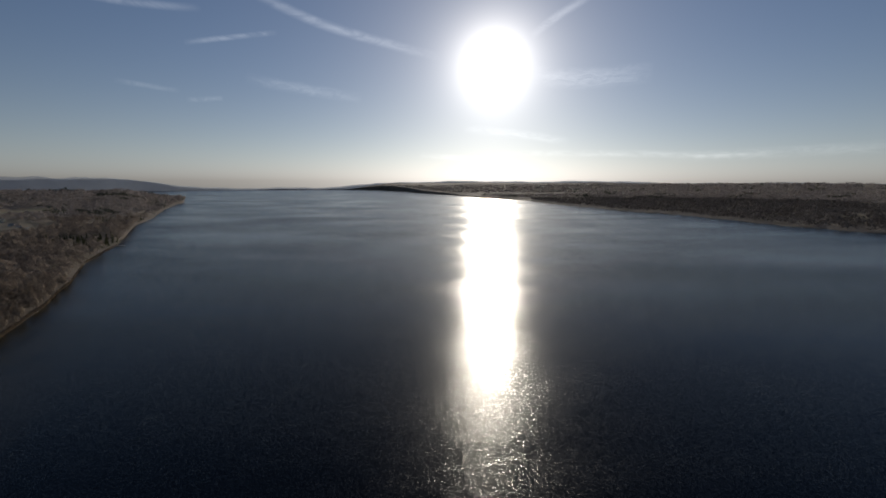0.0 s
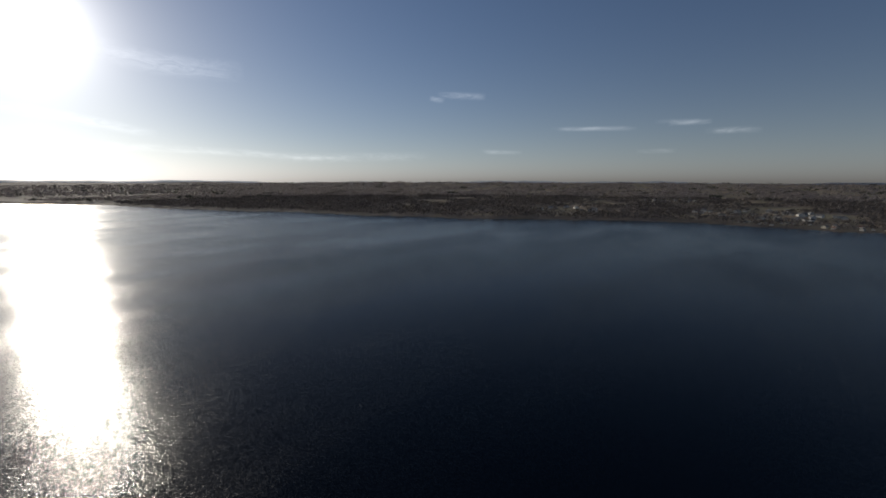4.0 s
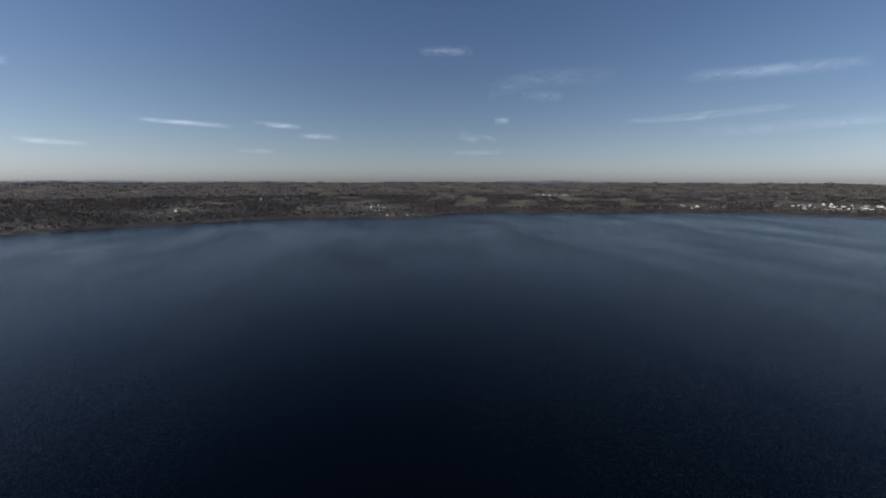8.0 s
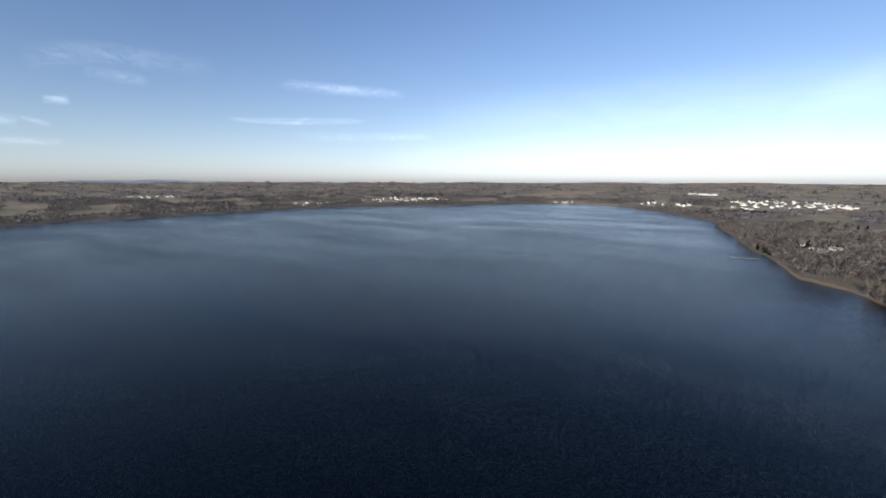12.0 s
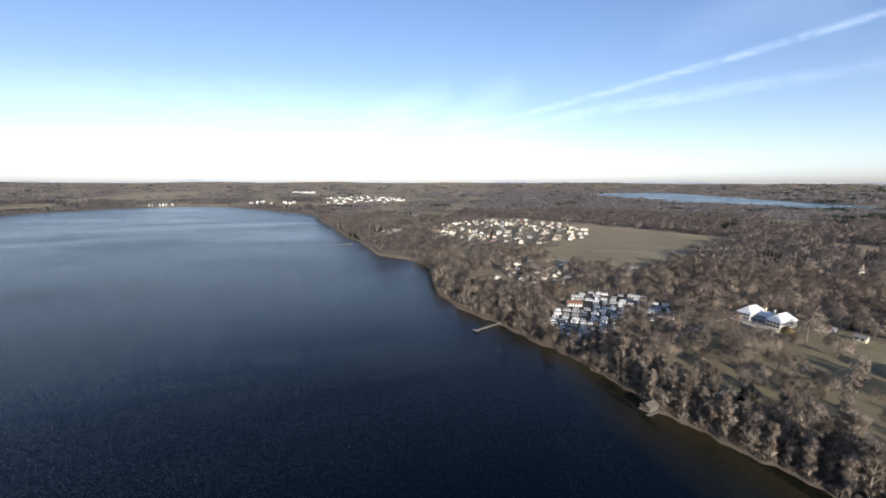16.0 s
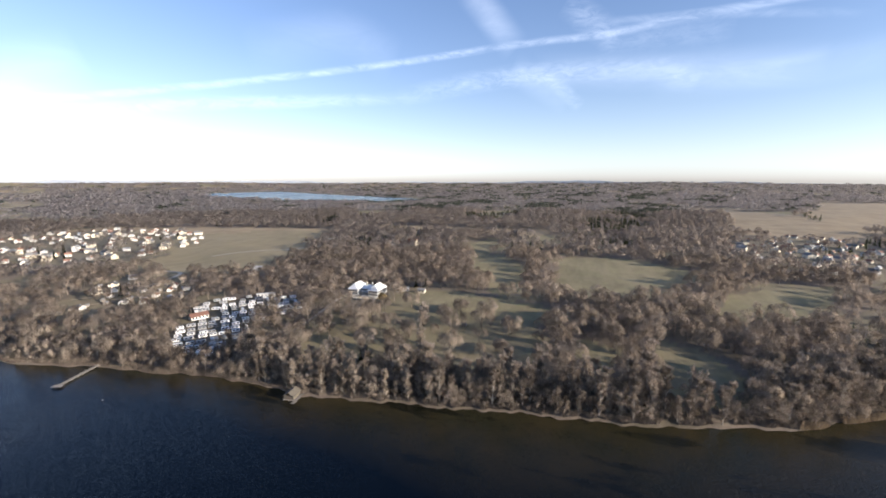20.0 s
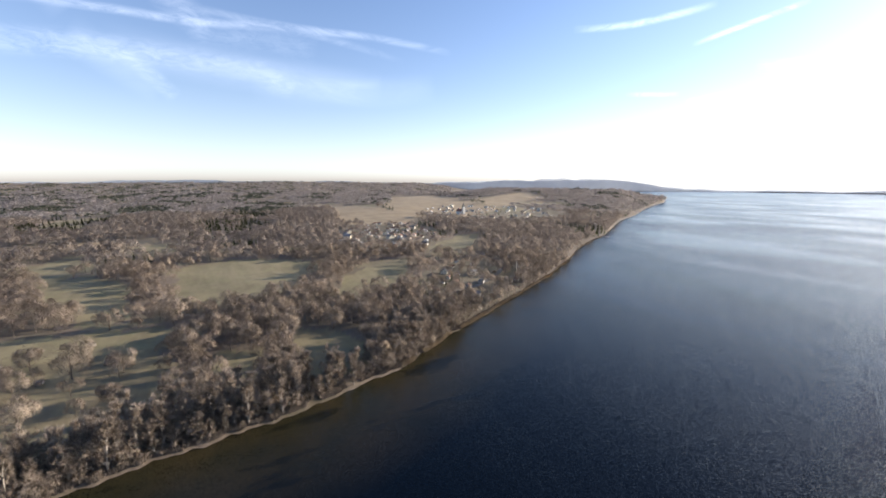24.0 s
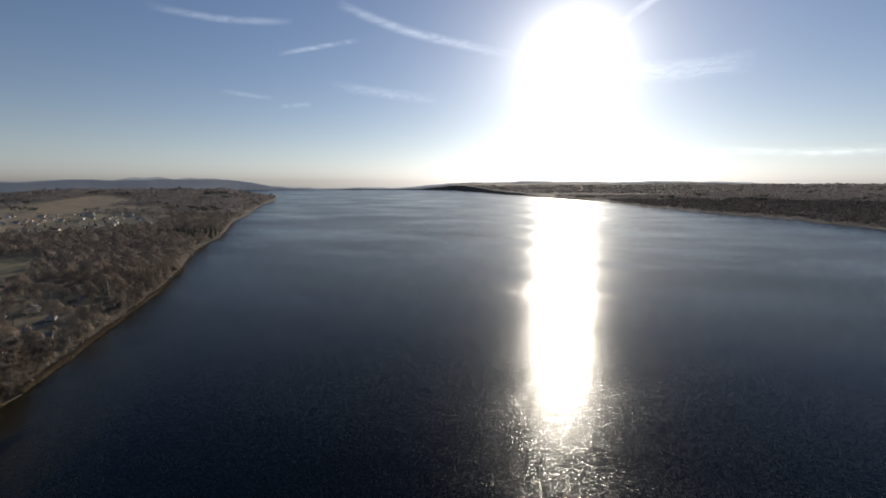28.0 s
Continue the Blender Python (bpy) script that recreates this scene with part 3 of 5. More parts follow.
def crown_points(rng, count, tall, wide, lobes=9, upright=0.6):
    """Twigs of a bare crown that swells into several rounded boughs: places, ways, sides and outward directions."""
    d = rng.normal(size=(lobes, 3))
    d[:, 2] = np.abs(d[:, 2]) * 0.9 - 0.25
    d /= np.linalg.norm(d, axis=1)[:, None]
    hub = d * np.array([wide, wide, tall * 0.42]) * rng.uniform(0.45, 0.68, (lobes, 1)) + np.array([0, 0, tall * 0.5])
    size = np.minimum(wide, tall * 0.4) * rng.uniform(0.42, 0.62, lobes)
    if upright > 1:
        # a slim crown that begins near the ground
        t = (np.arange(lobes) + 0.5) / lobes
        hub[:, 2] = tall * (0.14 + 0.7 * t)
        hub[:, :2] = d[:, :2] * (wide * 0.5 * (1.1 - 0.6 * t))[:, None]
        size = wide * rng.uniform(0.5, 0.7, lobes) * (1.1 - 0.5 * t)
    k = rng.randint(0, lobes, count)
    q = rng.normal(size=(count, 3)) + d[k] * 0.9 + np.array([0, 0, 0.25])
    q /= np.linalg.norm(q, axis=1)[:, None]
    c = hub[k] + q * (size[k] * rng.uniform(0.35, 1.0, count) ** 0.5)[:, None] * np.array([1, 1, max(1.0, tall * 0.3 / wide)])
    way = q * 0.5 + np.array([0, 0, upright]) + rng.normal(size=(count, 3)) * 0.45
    way /= np.linalg.norm(way, axis=1)[:, None]
    side = np.cross(way, q + rng.normal(size=(count, 3)) * 0.3)
    side /= np.linalg.norm(side, axis=1)[:, None]
    return c, way, side, q * 0.75 + d[k] * 0.45


def low_tree(seed, count, tall, wide, long, thick, cone=False, lobes=9, upright=0.6):
    """Triangles of a far tree and a normal for each of their corners."""
    rng = np.random.RandomState(seed)
    c, way, side, facing_out = crown_points(rng, count, tall, wide, lobes, upright)
    if cone:
        c[:, 2] = rng.uniform(0.08, 1.0, count) ** 1.0 * tall
        reach = (1.02 - c[:, 2] / tall) * wide
        a = rng.uniform(0, 6.283, count)
        c[:, 0], c[:, 1] = np.cos(a) * reach * 0.5, np.sin(a) * reach * 0.5
        way = np.stack([np.cos(a), np.sin(a), np.full(count, -0.35)], -1)
        side = np.stack([-np.sin(a), np.cos(a), np.zeros(count)], -1)
        tri = np.stack([c - way * reach[:, None] * 0.5 - side * reach[:, None] * 0.25 + [0, 0, 0.6],
                        c - way * reach[:, None] * 0.5 + side * reach[:, None] * 0.25 + [0, 0, 0.6], c + way * reach[:, None] * 0.6], 1)
        out = np.stack([np.cos(a), np.sin(a), np.full(count, 0.5)], -1)
    else:
        tri = np.stack([c - side * thick, c + side * thick, c + way * long], 1)
        out = facing_out + rng.normal(size=c.shape) * (0.25 if count > 200 else 0.1) + np.array([0, 0, 0.3 if count > 200 else 0.7])
    nor = np.repeat((out / np.linalg.norm(out, axis=1)[:, None])[:, None, :], 3, 1)
    t = tall * 0.024
    trunk = np.array([[[-t, 0, -0.5], [t, 0, -0.5], [0, 0, tall * 0.8]], [[0, -t, -0.5], [0, t, -0.5], [0, 0, tall * 0.8]]])
    bare = np.zeros_like(trunk)
    bare[0, :, 1], bare[1, :, 0] = -1, 1
    tri, nor = np.concatenate([tri, trunk]), np.concatenate([nor, bare])
    return tri, nor


def soften(me, normals):
    n = me.attributes.new("custom_normal", "FLOAT_VECTOR", "POINT")
    n.data.foreach_set("vector", np.asarray(normals, dtype=np.float32).ravel())


def tree_model(seed, tall, spread, twigs, label, bark=None, dense=False, rise=0.0, twig=None):
    rng = random.Random(seed)
    wood, fine = grow_tree(rng, tall, spread, twigs, rise)
    root = tagged(new("tree"), label, "tree", "lakeside trees")
    part("trunk", wood, bark or M_BARK, root)
    if dense:
        # twigs so close that the crown reads as one round mass
        fine.free()
        tri, nor = low_tree(seed, 3000, tall, spread * 0.95, 1.2, 0.065, lobes=13, upright=0.4)
        me = fast_mesh("crown", tri.reshape(-1, 3), np.arange(tri.shape[0] * 3).reshape(-1, 3), twig or M_TWIG)
        soften(me, nor.reshape(-1, 3))
        sub("crown", me, root, "dense round mass of bare brown twigs")
    else:
        part("crown", fine, M_TWIG, root, "bare brown winter twigs")
    return root


def wood_stuff(name, label, models, x, y, size, mat, seed, category="trees"):
    """Many far trees in one mesh."""
    rng = np.random.RandomState(seed)
    z = height(x, y)
    which = rng.randint(0, len(models), len(x))
    turn = rng.uniform(0, 6.283, len(x))
    tone = np.clip(rng.normal(0.42, 0.17, len(x)) + 0.25 * waves(x, y, 180, 61), 0, 1)
    verts, tint, normals = [], [], []
    for k, (tri, nor) in enumerate(models):
        m = which == k
        flat = tri.reshape(-1, 3)
        c, s, g = np.cos(turn[m])[:, None], np.sin(turn[m])[:, None], size[m][:, None]
        v = np.stack([(flat[:, 0] * c - flat[:, 1] * s) * g + x[m][:, None], (flat[:, 0] * s + flat[:, 1] * c) * g + y[m][:, None],
                      flat[:, 2] * g * rng.uniform(0.85, 1.15, (m.sum(), 1)) + z[m][:, None]], -1)
        verts.append(v.reshape(-1, 3))
        nor = nor.reshape(-1, 3)
        q = np.stack([nor[:, 0] * c - nor[:, 1] * s, nor[:, 0] * s + nor[:, 1] * c, np.broadcast_to(nor[:, 2], v.shape[:2])], -1)
        normals.append(q.reshape(-1, 3))
        tint.append(np.repeat(tone[m], len(flat)))
    verts = np.concatenate(verts)
    me = fast_mesh(name, verts, np.arange(len(verts)).reshape(-1, 3), mat)
    soften(me, np.concatenate(normals))
    t = me.attributes.new("tint", "FLOAT", "POINT")
    t.data.foreach_set("value", np.concatenate(tint).astype(np.float32))
    return tagged(new(name, me), label, category, kind="stuff")


def scatter(seed, gap, a0, a1, r0, r1):
    """Places in a ring sector, about gap apart; x, y, a chance and the distance from the water."""
    rng = np.random.RandomState(seed)
    n = int(r1 / gap) + 1
    i, j = np.meshgrid(np.arange(-n, n + 1), np.arange(-n, n + 1))
    x = ((i + 0.5 * (j % 2)) * gap + rng.uniform(-0.34, 0.34, i.shape) * gap).ravel()
    y = (j * 0.87 * gap + rng.uniform(-0.34, 0.34, i.shape) * gap).ravel()
    a, r = polar(x, y)
    m = (a >= a0) & (a <= a1) & (r >= r0) & (r <= r1)
    x, y = x[m], y[m]
    return x, y, rng.uniform(0, 1, len(x)), inland(x, y)


# single trees: the shore belt and the park nearest to the lake's middle
MODELS = [tree_model(11, 15, 4.4, 17, "tall bare broadleaf tree with brown twigs in the lakeside park", rise=0.7),
          tree_model(12, 16, 9.0, 15, "spreading bare oak with a broad brown crown on the lawn", dense=True),
          tree_model(13, 13, 2.6, 15, "slim bare tree with a pale trunk near the shore", M_PALE_BARK, rise=1.2),
          tree_model(14, 14, 7.4, 14, "round-crowned bare tree with dense brown twigs", dense=True),
          tree_model(15, 7.5, 3.2, 14, "low bare tree leaning over the bank", rise=0.3),
          tree_model(16, 17, 3.4, 16, "tall narrow bare tree among other bare trees", M_PALE_BARK, rise=1.2)]
used = [False] * len(MODELS)


def plant(k, x, y, grow, turn):
    m = Matrix.Translation((x, y, float(height(np.array(x), np.array(y))))) @ Matrix.Rotation(turn, 4, "Z")
    if used[k]:
        ob = copy_thing(MODELS[k], m)
    else:
        ob, used[k] = MODELS[k], True
        ob.matrix_basis = m
    ob.scale = (grow, grow, grow)
    return ob


near_x, near_y = [], []
for seed, tall, spread, a, d, label in ((31, 9, 4.2, 242.0, 322, "round golden-brown tree on the lawn before the villa"), (32, 10, 4.6, 236.4, 196, "pale straw-coloured willow at the water's edge"),
                                        (33, 8, 3.4, 238.2, 193.5, "low straw-coloured willow on the bank")):
    ob = tree_model(seed, tall, spread, 9, label, M_PALE_BARK, True, twig=M_LARCH if seed == 31 else M_WILLOW)
    ob.location = at(a, d)
    near_x.append(ob.location.x), near_y.append(ob.location.y)
rng_near = random.Random(5)


def plant_stretch(seed, limit, s0, s1, gap, choose, spread=False):
    """Plants up to limit trees whose distance from the water lies between s0 and s1."""
    px, py, pr, ps = scatter(seed, gap * 0.9, 222, 303, 165, 345)
    _, _, pw = cover(px, py)
    done = 0
    for i in np.argsort(pr if spread else ps):
        if done == limit:
            break
        if not s0 < ps[i] < s1 or pw[i] == 0 or (s0 > 20 and rng_near.random() > pw[i] * 2.4):
            continue
        if any((px[i] - a) ** 2 + (py[i] - b) ** 2 < gap * gap for a, b in zip(near_x, near_y)):
            continue
        near_x.append(px[i]), near_y.append(py[i])
        plant(rng_near.choice(choose), px[i], py[i], rng_near.uniform(0.78, 1.15), rng_near.uniform(0, 6.28))
        done += 1


plant_stretch(101, 95, 1.4, 9, 3.6, (2, 4, 4, 2, 5))
plant_stretch(102, 120, 9, 24, 4.6, (0, 5, 2, 5, 0, 3))
plant_stretch(103, 80, 24, 170, 13, (1, 3, 1, 3, 0), True)

# the woods behind, in joined sheets
near_pts = np.stack([near_x, near_y], -1)


def keep_far_from_near(x, y, gap):
    ok = np.ones(len(x), bool)
    for a, b in near_pts:
        ok &= (x - a) ** 2 + (y - b) ** 2 > gap * gap
    return ok


MID = [low_tree(200 + k, 760, h, r, 1.4, 0.1) for k, (h, r) in enumerate(((13, 6.2), (15, 7.8), (11, 5.4), (14, 6.4), (8.5, 4.6)))]
SLIM = [low_tree(210 + k, 430, h, r, 1.6, 0.085, lobes=9, upright=1.2) for k, (h, r) in enumerate(((14, 3.2), (16, 3.8), (11, 3.0)))]
SHRUB = [low_tree(215 + k, 110, h, r, 1.2, 0.085, lobes=6, upright=1.1) for k, (h, r) in enumerate(((3.6, 2.0), (2.6, 1.8), (4.6, 2.2)))]
FAR = [low_tree(220 + k, 160, h, r, 2.0, 0.33) for k, (h, r) in enumerate(((12, 6.0), (14, 7.4), (10, 5.2), (13, 6.6)))]
SHORE = [low_tree(230 + k, 30, h, r * 1.5, 3.2, 0.8) for k, (h, r) in enumerate(((11, 4.8), (13, 6.0), (9, 5.0)))]
VERY = [low_tree(240 + k, 54, h, r, 2.9, 0.75) for k, (h, r) in enumerate(((12, 9), (14, 10), (10, 9), (13, 8)))]
LAST = [low_tree(250 + k, 36, h, r, 4.6, 1.7) for k, (h, r) in enumerate(((11, 19), (13, 21), (9, 20)))]
FIRS = [low_tree(260 + k, 60, h, r, 1, 1, True) for k, (h, r) in enumerate(((11, 3.8), (13, 4.2)))]

x, y, r_, s_ = scatter(301, 9.6, 184, 330, 168, 560)
_, _, wd = cover(x, y)
ok = (s_ > 3) & (r_ < wd * 0.95) & keep_far_from_near(x, y, 6.0)
size = 0.68 + 0.55 * np.random.RandomState(9).uniform(0, 1, len(x)) ** 1.5
belt = s_ < 30
wood_stuff("near_woodland", "bare brown winter woodland behind the shore", MID, x[ok & ~belt], y[ok & ~belt], size[ok & ~belt], M_WOOD, 1)
xb, yb, r_, s_ = scatter(305, 5.6, 184, 330, 168, 560)
_, _, wd = cover(xb, yb)
okb = (s_ > 1.2) & (s_ < 30) & (r_ < wd * 0.85) & keep_far_from_near(xb, yb, 3.6)
wood_stuff("shore_woodland", "slim bare trees close together along the bank", SLIM + [MID[2], MID[4]], xb[okb], yb[okb], np.random.RandomState(10).uniform(0.5, 1.1, okb.sum()), M_PALETWIG, 7)
xb, yb, r_, s_ = scatter(308, 4.4, 188, 328, 166, 420)
okb = (s_ > 0.8) & (s_ < 24) & (r_ < 0.8)
wood_stuff("undergrowth", "bare shrubs and saplings under the shore trees", SHRUB, xb[okb], yb[okb], np.random.RandomState(12).uniform(0.6, 1.3, okb.sum()), M_PALETWIG, 8, "shrubs")
lone = [(238.8, 215), (239.6, 219), (246.8, 366), (248.2, 368), (211.8, 430), (212.4, 437), (213.3, 452), (236.0, 470), (237.1, 462),
        (295.5, 330), (297.8, 345), (298.6, 352), (300.4, 372), (296.7, 352), (301.2, 395)]
fx, fy = np.array([d * math.sin(radians(a)) for a, d in lone]), np.array([d * math.cos(radians(a)) for a, d in lone])

x, y, r_, s_ = scatter(302, 12.6, 184, 330, 560, 1300)
_, _, wd = cover(x, y)
ok = (s_ > 3) & (r_ < wd * 0.95)
dark = between(polar(x, y)[0], 236, 246) * (1 - between(polar(x, y)[0], 272, 282)) * between(np.hypot(x, y), 850, 1000)
firs = waves(x, y, 240, 71) + 0.3 * waves(x, y, 60, 73) > 0.62 - 0.35 * dark
wood_stuff("middle_woodland", "bare brown woods between the villages and fields", FAR, x[ok & ~firs], y[ok & ~firs], np.random.RandomState(8).uniform(0.75, 1.3, (ok & ~firs).sum()), M_HAZED_MIDWOOD, 2)
fx, fy = np.append(fx, x[ok & firs]), np.append(fy, y[ok & firs])

x, y, r_, s_ = scatter(303, 16.0, 12, 186, 1050, 2500)
_, _, wd = cover(x, y)
ok = (s_ > 4) & (r_ < wd * 0.9)
wood_stuff("far_shore_woodland", "dark bare woods along the far shore", SHORE, x[ok], y[ok], np.random.RandomState(7).uniform(0.9, 1.3, ok.sum()), M_BACKLIT_SHOREWOOD, 3)

for seed, gap, r0, r1, models, grow in ((304, 18.0, 1300, 2000, VERY, 1.0), (306, 26.0, 2000, 2900, VERY, 1.45), (307, 46.0, 2900, 4800, LAST, 1.2)):
    x, y, r_, s_ = scatter(seed, gap, 0, 360, r0, r1)
    _, _, wd = cover(x, y)
    head_ = polar(x, y)[0]
    east = (head_ > 184) & (head_ < 330)
    dark = between(head_, 232, 246) * (1 - between(head_, 276, 290))
    firs = waves(x, y, 240, 71) + 0.4 * waves(x, y, 60, 73) > 0.75 - 0.5 * dark
    ok = (s_ > 4) & (r_ < wd * 0.95) & (east | (np.hypot(x, y) > 2350))
    tall = np.random.RandomState(seed).uniform(0.8, 1.2, len(x)) * grow
    wood_stuff("distant_woodland", "hazy brown woods on the far low hills", models, x[ok & ~firs], y[ok & ~firs], tall[ok & ~firs], M_HAZED_FARWOOD, 4)
    wood_stuff("distant_conifers", "far dark conifer woods on the low hills", models, x[ok & firs], y[ok & firs], tall[ok & firs], M_LIFTED_FAR_FIR, 6)
wood_stuff("conifer_woodland", "dark green conifer stands among the bare woods", FIRS, fx, fy, np.full(len(fx), 0.95), M_FIR, 5)

# ---- building blocks ----


def box(bm, x0, x1, y0, y1, z0, z1):
    v = [bm.verts.new((x, y, z)) for z in (z0, z1) for x, y in ((x0, y0), (x1, y0), (x1, y1), (x0, y1))]
    for f in ((3, 2, 1, 0), (4, 5, 6, 7), (0, 1, 5, 4), (1, 2, 6, 5), (2, 3, 7, 6), (3, 0, 4, 7)):
        bm.faces.new([v[k] for k in f])


def boxes(*spans):
    bm = bmesh.new()
    for s in spans:
        box(bm, *s)
    return bm


def prism(bm, outline, y0, y1):
    """An outline in x and z, drawn out along y."""
    a = [bm.verts.new((x, y0, z)) for x, z in outline]
    b = [bm.verts.new((x, y1, z)) for x, z in outline]
    bm.faces.new(a)
    bm.faces.new(b[::-1])
    for k in range(len(a)):
        bm.faces.new((a[k - 1], b[k - 1], b[k], a[k]))
    bmesh.ops.recalc_face_normals(bm, faces=bm.faces)
    return bm


def gable_wall(hw, y0, y1, eave, ridge):
    return prism(bmesh.new(), [(-hw, -0.6), (hw, -0.6), (hw, eave), (0, ridge), (-hw, eave)], y0, y1)


def gable_roof(hw, y0, y1, eave, ridge, over=0.6, thick=0.25):
    k = (ridge - eave) / hw
    e = eave - over * k
    return prism(bmesh.new(), [(-hw - over, e), (-hw - over, e + thick), (0, ridge + thick), (hw + over, e + thick), (hw + over, e), (0, ridge + 0.01)],
                 y0 - over, y1 + over)


def hip_roof(x0, x1, y0, y1, eave, ridge, over=0.6, inset=None):
    """A hipped roof whose ridge runs along y."""
    bm = bmesh.new()
    x0, x1, y0, y1 = x0 - over, x1 + over, y0 - over, y1 + over
    c, i = (x0 + x1) / 2, inset if inset is not None else (x1 - x0) / 2
    low = [bm.verts.new((x, y, eave)) for x, y in ((x0, y0), (x1, y0), (x1, y1), (x0, y1))]
    rim = [bm.verts.new((x, y, eave + 0.25)) for x, y in ((x0, y0), (x1, y0), (x1, y1), (x0, y1))]
    p, q = bm.verts.new((c, y0 + i, ridge)), bm.verts.new((c, y1 - i, ridge))
    bm.faces.new(low[::-1])
    for k in range(4):
        bm.faces.new((low[k - 1], low[k], rim[k], rim[k - 1]))
    for f in ((rim[0], rim[1], p), (rim[1], rim[2], q, p), (rim[2], rim[3], q), (rim[3], rim[0], p, q)):
        bm.faces.new(f)
    bmesh.ops.recalc_face_normals(bm, faces=bm.faces)
    return bm


def turned(heading, dist, extra=0.0, dz=0.0):
    """A pose on the ground whose local y points away from the lake's middle, turned by extra degrees."""
    p = at(heading, dist, dz)
    return Matrix.Translation(p) @ Matrix.Rotation(radians(extra - heading), 4, "Z")


def window_on(parent, x, y, z, wide, tall, side, name="window"):
    """A framed pane; side: 's', 'n', 'e' or 'w' is the way the wall looks."""
    bm = bmesh.new()
    if side in "sn":
        s = -1 if side == "s" else 1
        box(bm, x - wide / 2, x + wide / 2, min(y, y + s * 0.06), max(y, y + s * 0.06), z, z + tall)
    else:
        s = -1 if side == "w" else 1
        box(bm, min(x, x + s * 0.06), max(x, x + s * 0.06), y - wide / 2, y + wide / 2, z, z + tall)
    return part(name, bm, M_GLASS, parent, "dark window pane")


# ---- houses ----


def house_model(hw, deep, eave, ridge, wall, roof, label, group):
    root = tagged(new("house"), label, "house", group)
    part("wall", gable_wall(hw, -deep, deep, eave, ridge), wall, root)
    part("roof", gable_roof(hw, -deep, deep, eave, ridge), roof, root)
    part("chimney", boxes((hw * 0.2, hw * 0.2 + 0.7, deep * 0.3, deep * 0.3 + 0.7, eave, ridge + 0.9)), wall, root)
    for x in (-hw * 0.45, hw * 0.45):
        window_on(root, x, -deep, 0.9, 1.5, 1.5, "s")
        window_on(root, x, -deep, eave - 1.2, 1.3, 1.3, "s")
    for s in ("w", "e"):
        window_on(root, -hw if s == "w" else hw, 0.0, 1.0, 2.2, 1.6, s)
    return root


GROUP = "village houses"
HOUSES = [house_model(4.6, 5.6, 5.0, 8.2, M_WHITE, M_TILE, "white rendered house with a red-brown tiled gable roof", GROUP),
          house_model(5.2, 6.5, 5.4, 8.6, M_WHITE, M_SLATE, "white rendered house with a dark grey gable roof", GROUP),
          house_model(4.2, 5.0, 3.6, 6.8, M_CREAM, M_TILE, "small cream house with a weathered red roof", GROUP),
          house_model(5.6, 7.5, 5.6, 8.4, M_WHITE, M_ZINC, "white house whose pale roof shines in the sun", GROUP),
          house_model(4.0, 6.0, 3.0, 5.2, M_WHITE, M_ZINC, "low white house with a pale shallow roof", GROUP),
          house_model(6.5, 9.0, 6.0, 9.5, M_CREAM, M_SLATE, "large cream house with a grey tiled roof", GROUP)]
for h in HOUSES:
    h["first"] = 1


def set_house(k, heading, dist, extra, grow=1.0):
    m = turned(heading, dist, extra)
    if HOUSES[k].get("first"):
        del HOUSES[k]["first"]
        ob = HOUSES[k]
        ob.matrix_basis = m
    else:
        ob = copy_thing(HOUSES[k], m)
    ob.scale = (grow, grow, grow)
    return ob


def village_spots(v, seed):
    """Places in an oval, kept apart from one another, in rough rows."""
    a, d, hw, hd, count = v[:5]
    r = random.Random(seed)
    spots = []
    for tries in range(4000):
        if len(spots) == count:
            break
        q, t = math.sqrt(r.uniform(0, 1)), r.uniform(0, 6.283)
        u, w_ = q * math.cos(t) * hw, q * math.sin(t) * hd
        if all((u - p[0]) ** 2 + ((w_ - p[1]) * 0.8) ** 2 > 11.5 ** 2 for p in spots):
            spots.append((u, w_, r.uniform(0, 1), r.choice((-20, 70, -12, 78, 25, 160))+ r.uniform(-8, 8)))
    s, c = math.sin(radians(a)), math.cos(radians(a))
    out = []
    for u, w_, k, turn in spots:
        x, y = u * c + (d + w_) * s, -u * s + (d + w_) * c
        if float(inland(np.array(x), np.array(y))) > 8:
            out.append((math.degrees(math.atan2(x, y)) % 360, math.hypot(x, y), k, turn))
    return out


def far_houses(v, spots):
    """A far village in one piece: walls and roofs of small gabled houses."""
    wall, roof = bmesh.new(), bmesh.new()
    r = random.Random(int(v[0]))
    for a, d, k, turn in spots:
        m = turned(a, d, turn)
        g = r.uniform(0.7, 1.2)
        for bm, src in ((wall, gable_wall(5 * g, -6.5 * g, 6.5 * g, 4.6 * g, 8 * g)), (roof, gable_roof(5 * g, -6.5 * g, 6.5 * g, 4.6 * g, 8 * g))):
            me = bpy.data.meshes.new("house_piece")
            src.to_mesh(me)
            src.free()
            me.transform(m)
            bm.from_mesh(me)
            bpy.data.meshes.remove(me)
    root = tagged(new("far_village"), "far village of small white gabled houses among bare trees", "village", kind="stuff")
    part("wall", wall, M_WHITE, root)
    part("roof", roof, M_TILE if v[5] < 0.45 else M_SLATE, root)


for i, v in enumerate(VILLAGES):
    spots = village_spots(v, 400 + i)
    if v[1] > 1300:
        far_houses(v, spots)
        continue
    for a, d, k, turn in spots:
        pale = random.Random(int(d * 7)).random() < v[5]
        kind = (3, 4, 1)[int(k * 2.99)] if pale else (0, 2, 0, 5)[int(k * 3.99)]
        set_house(kind, a, d, turn, (0.6 + 0.22 * k) * (0.62 if d < 500 and (a < 222 or a > 290) else 0.85))


# ---- the white villa ----


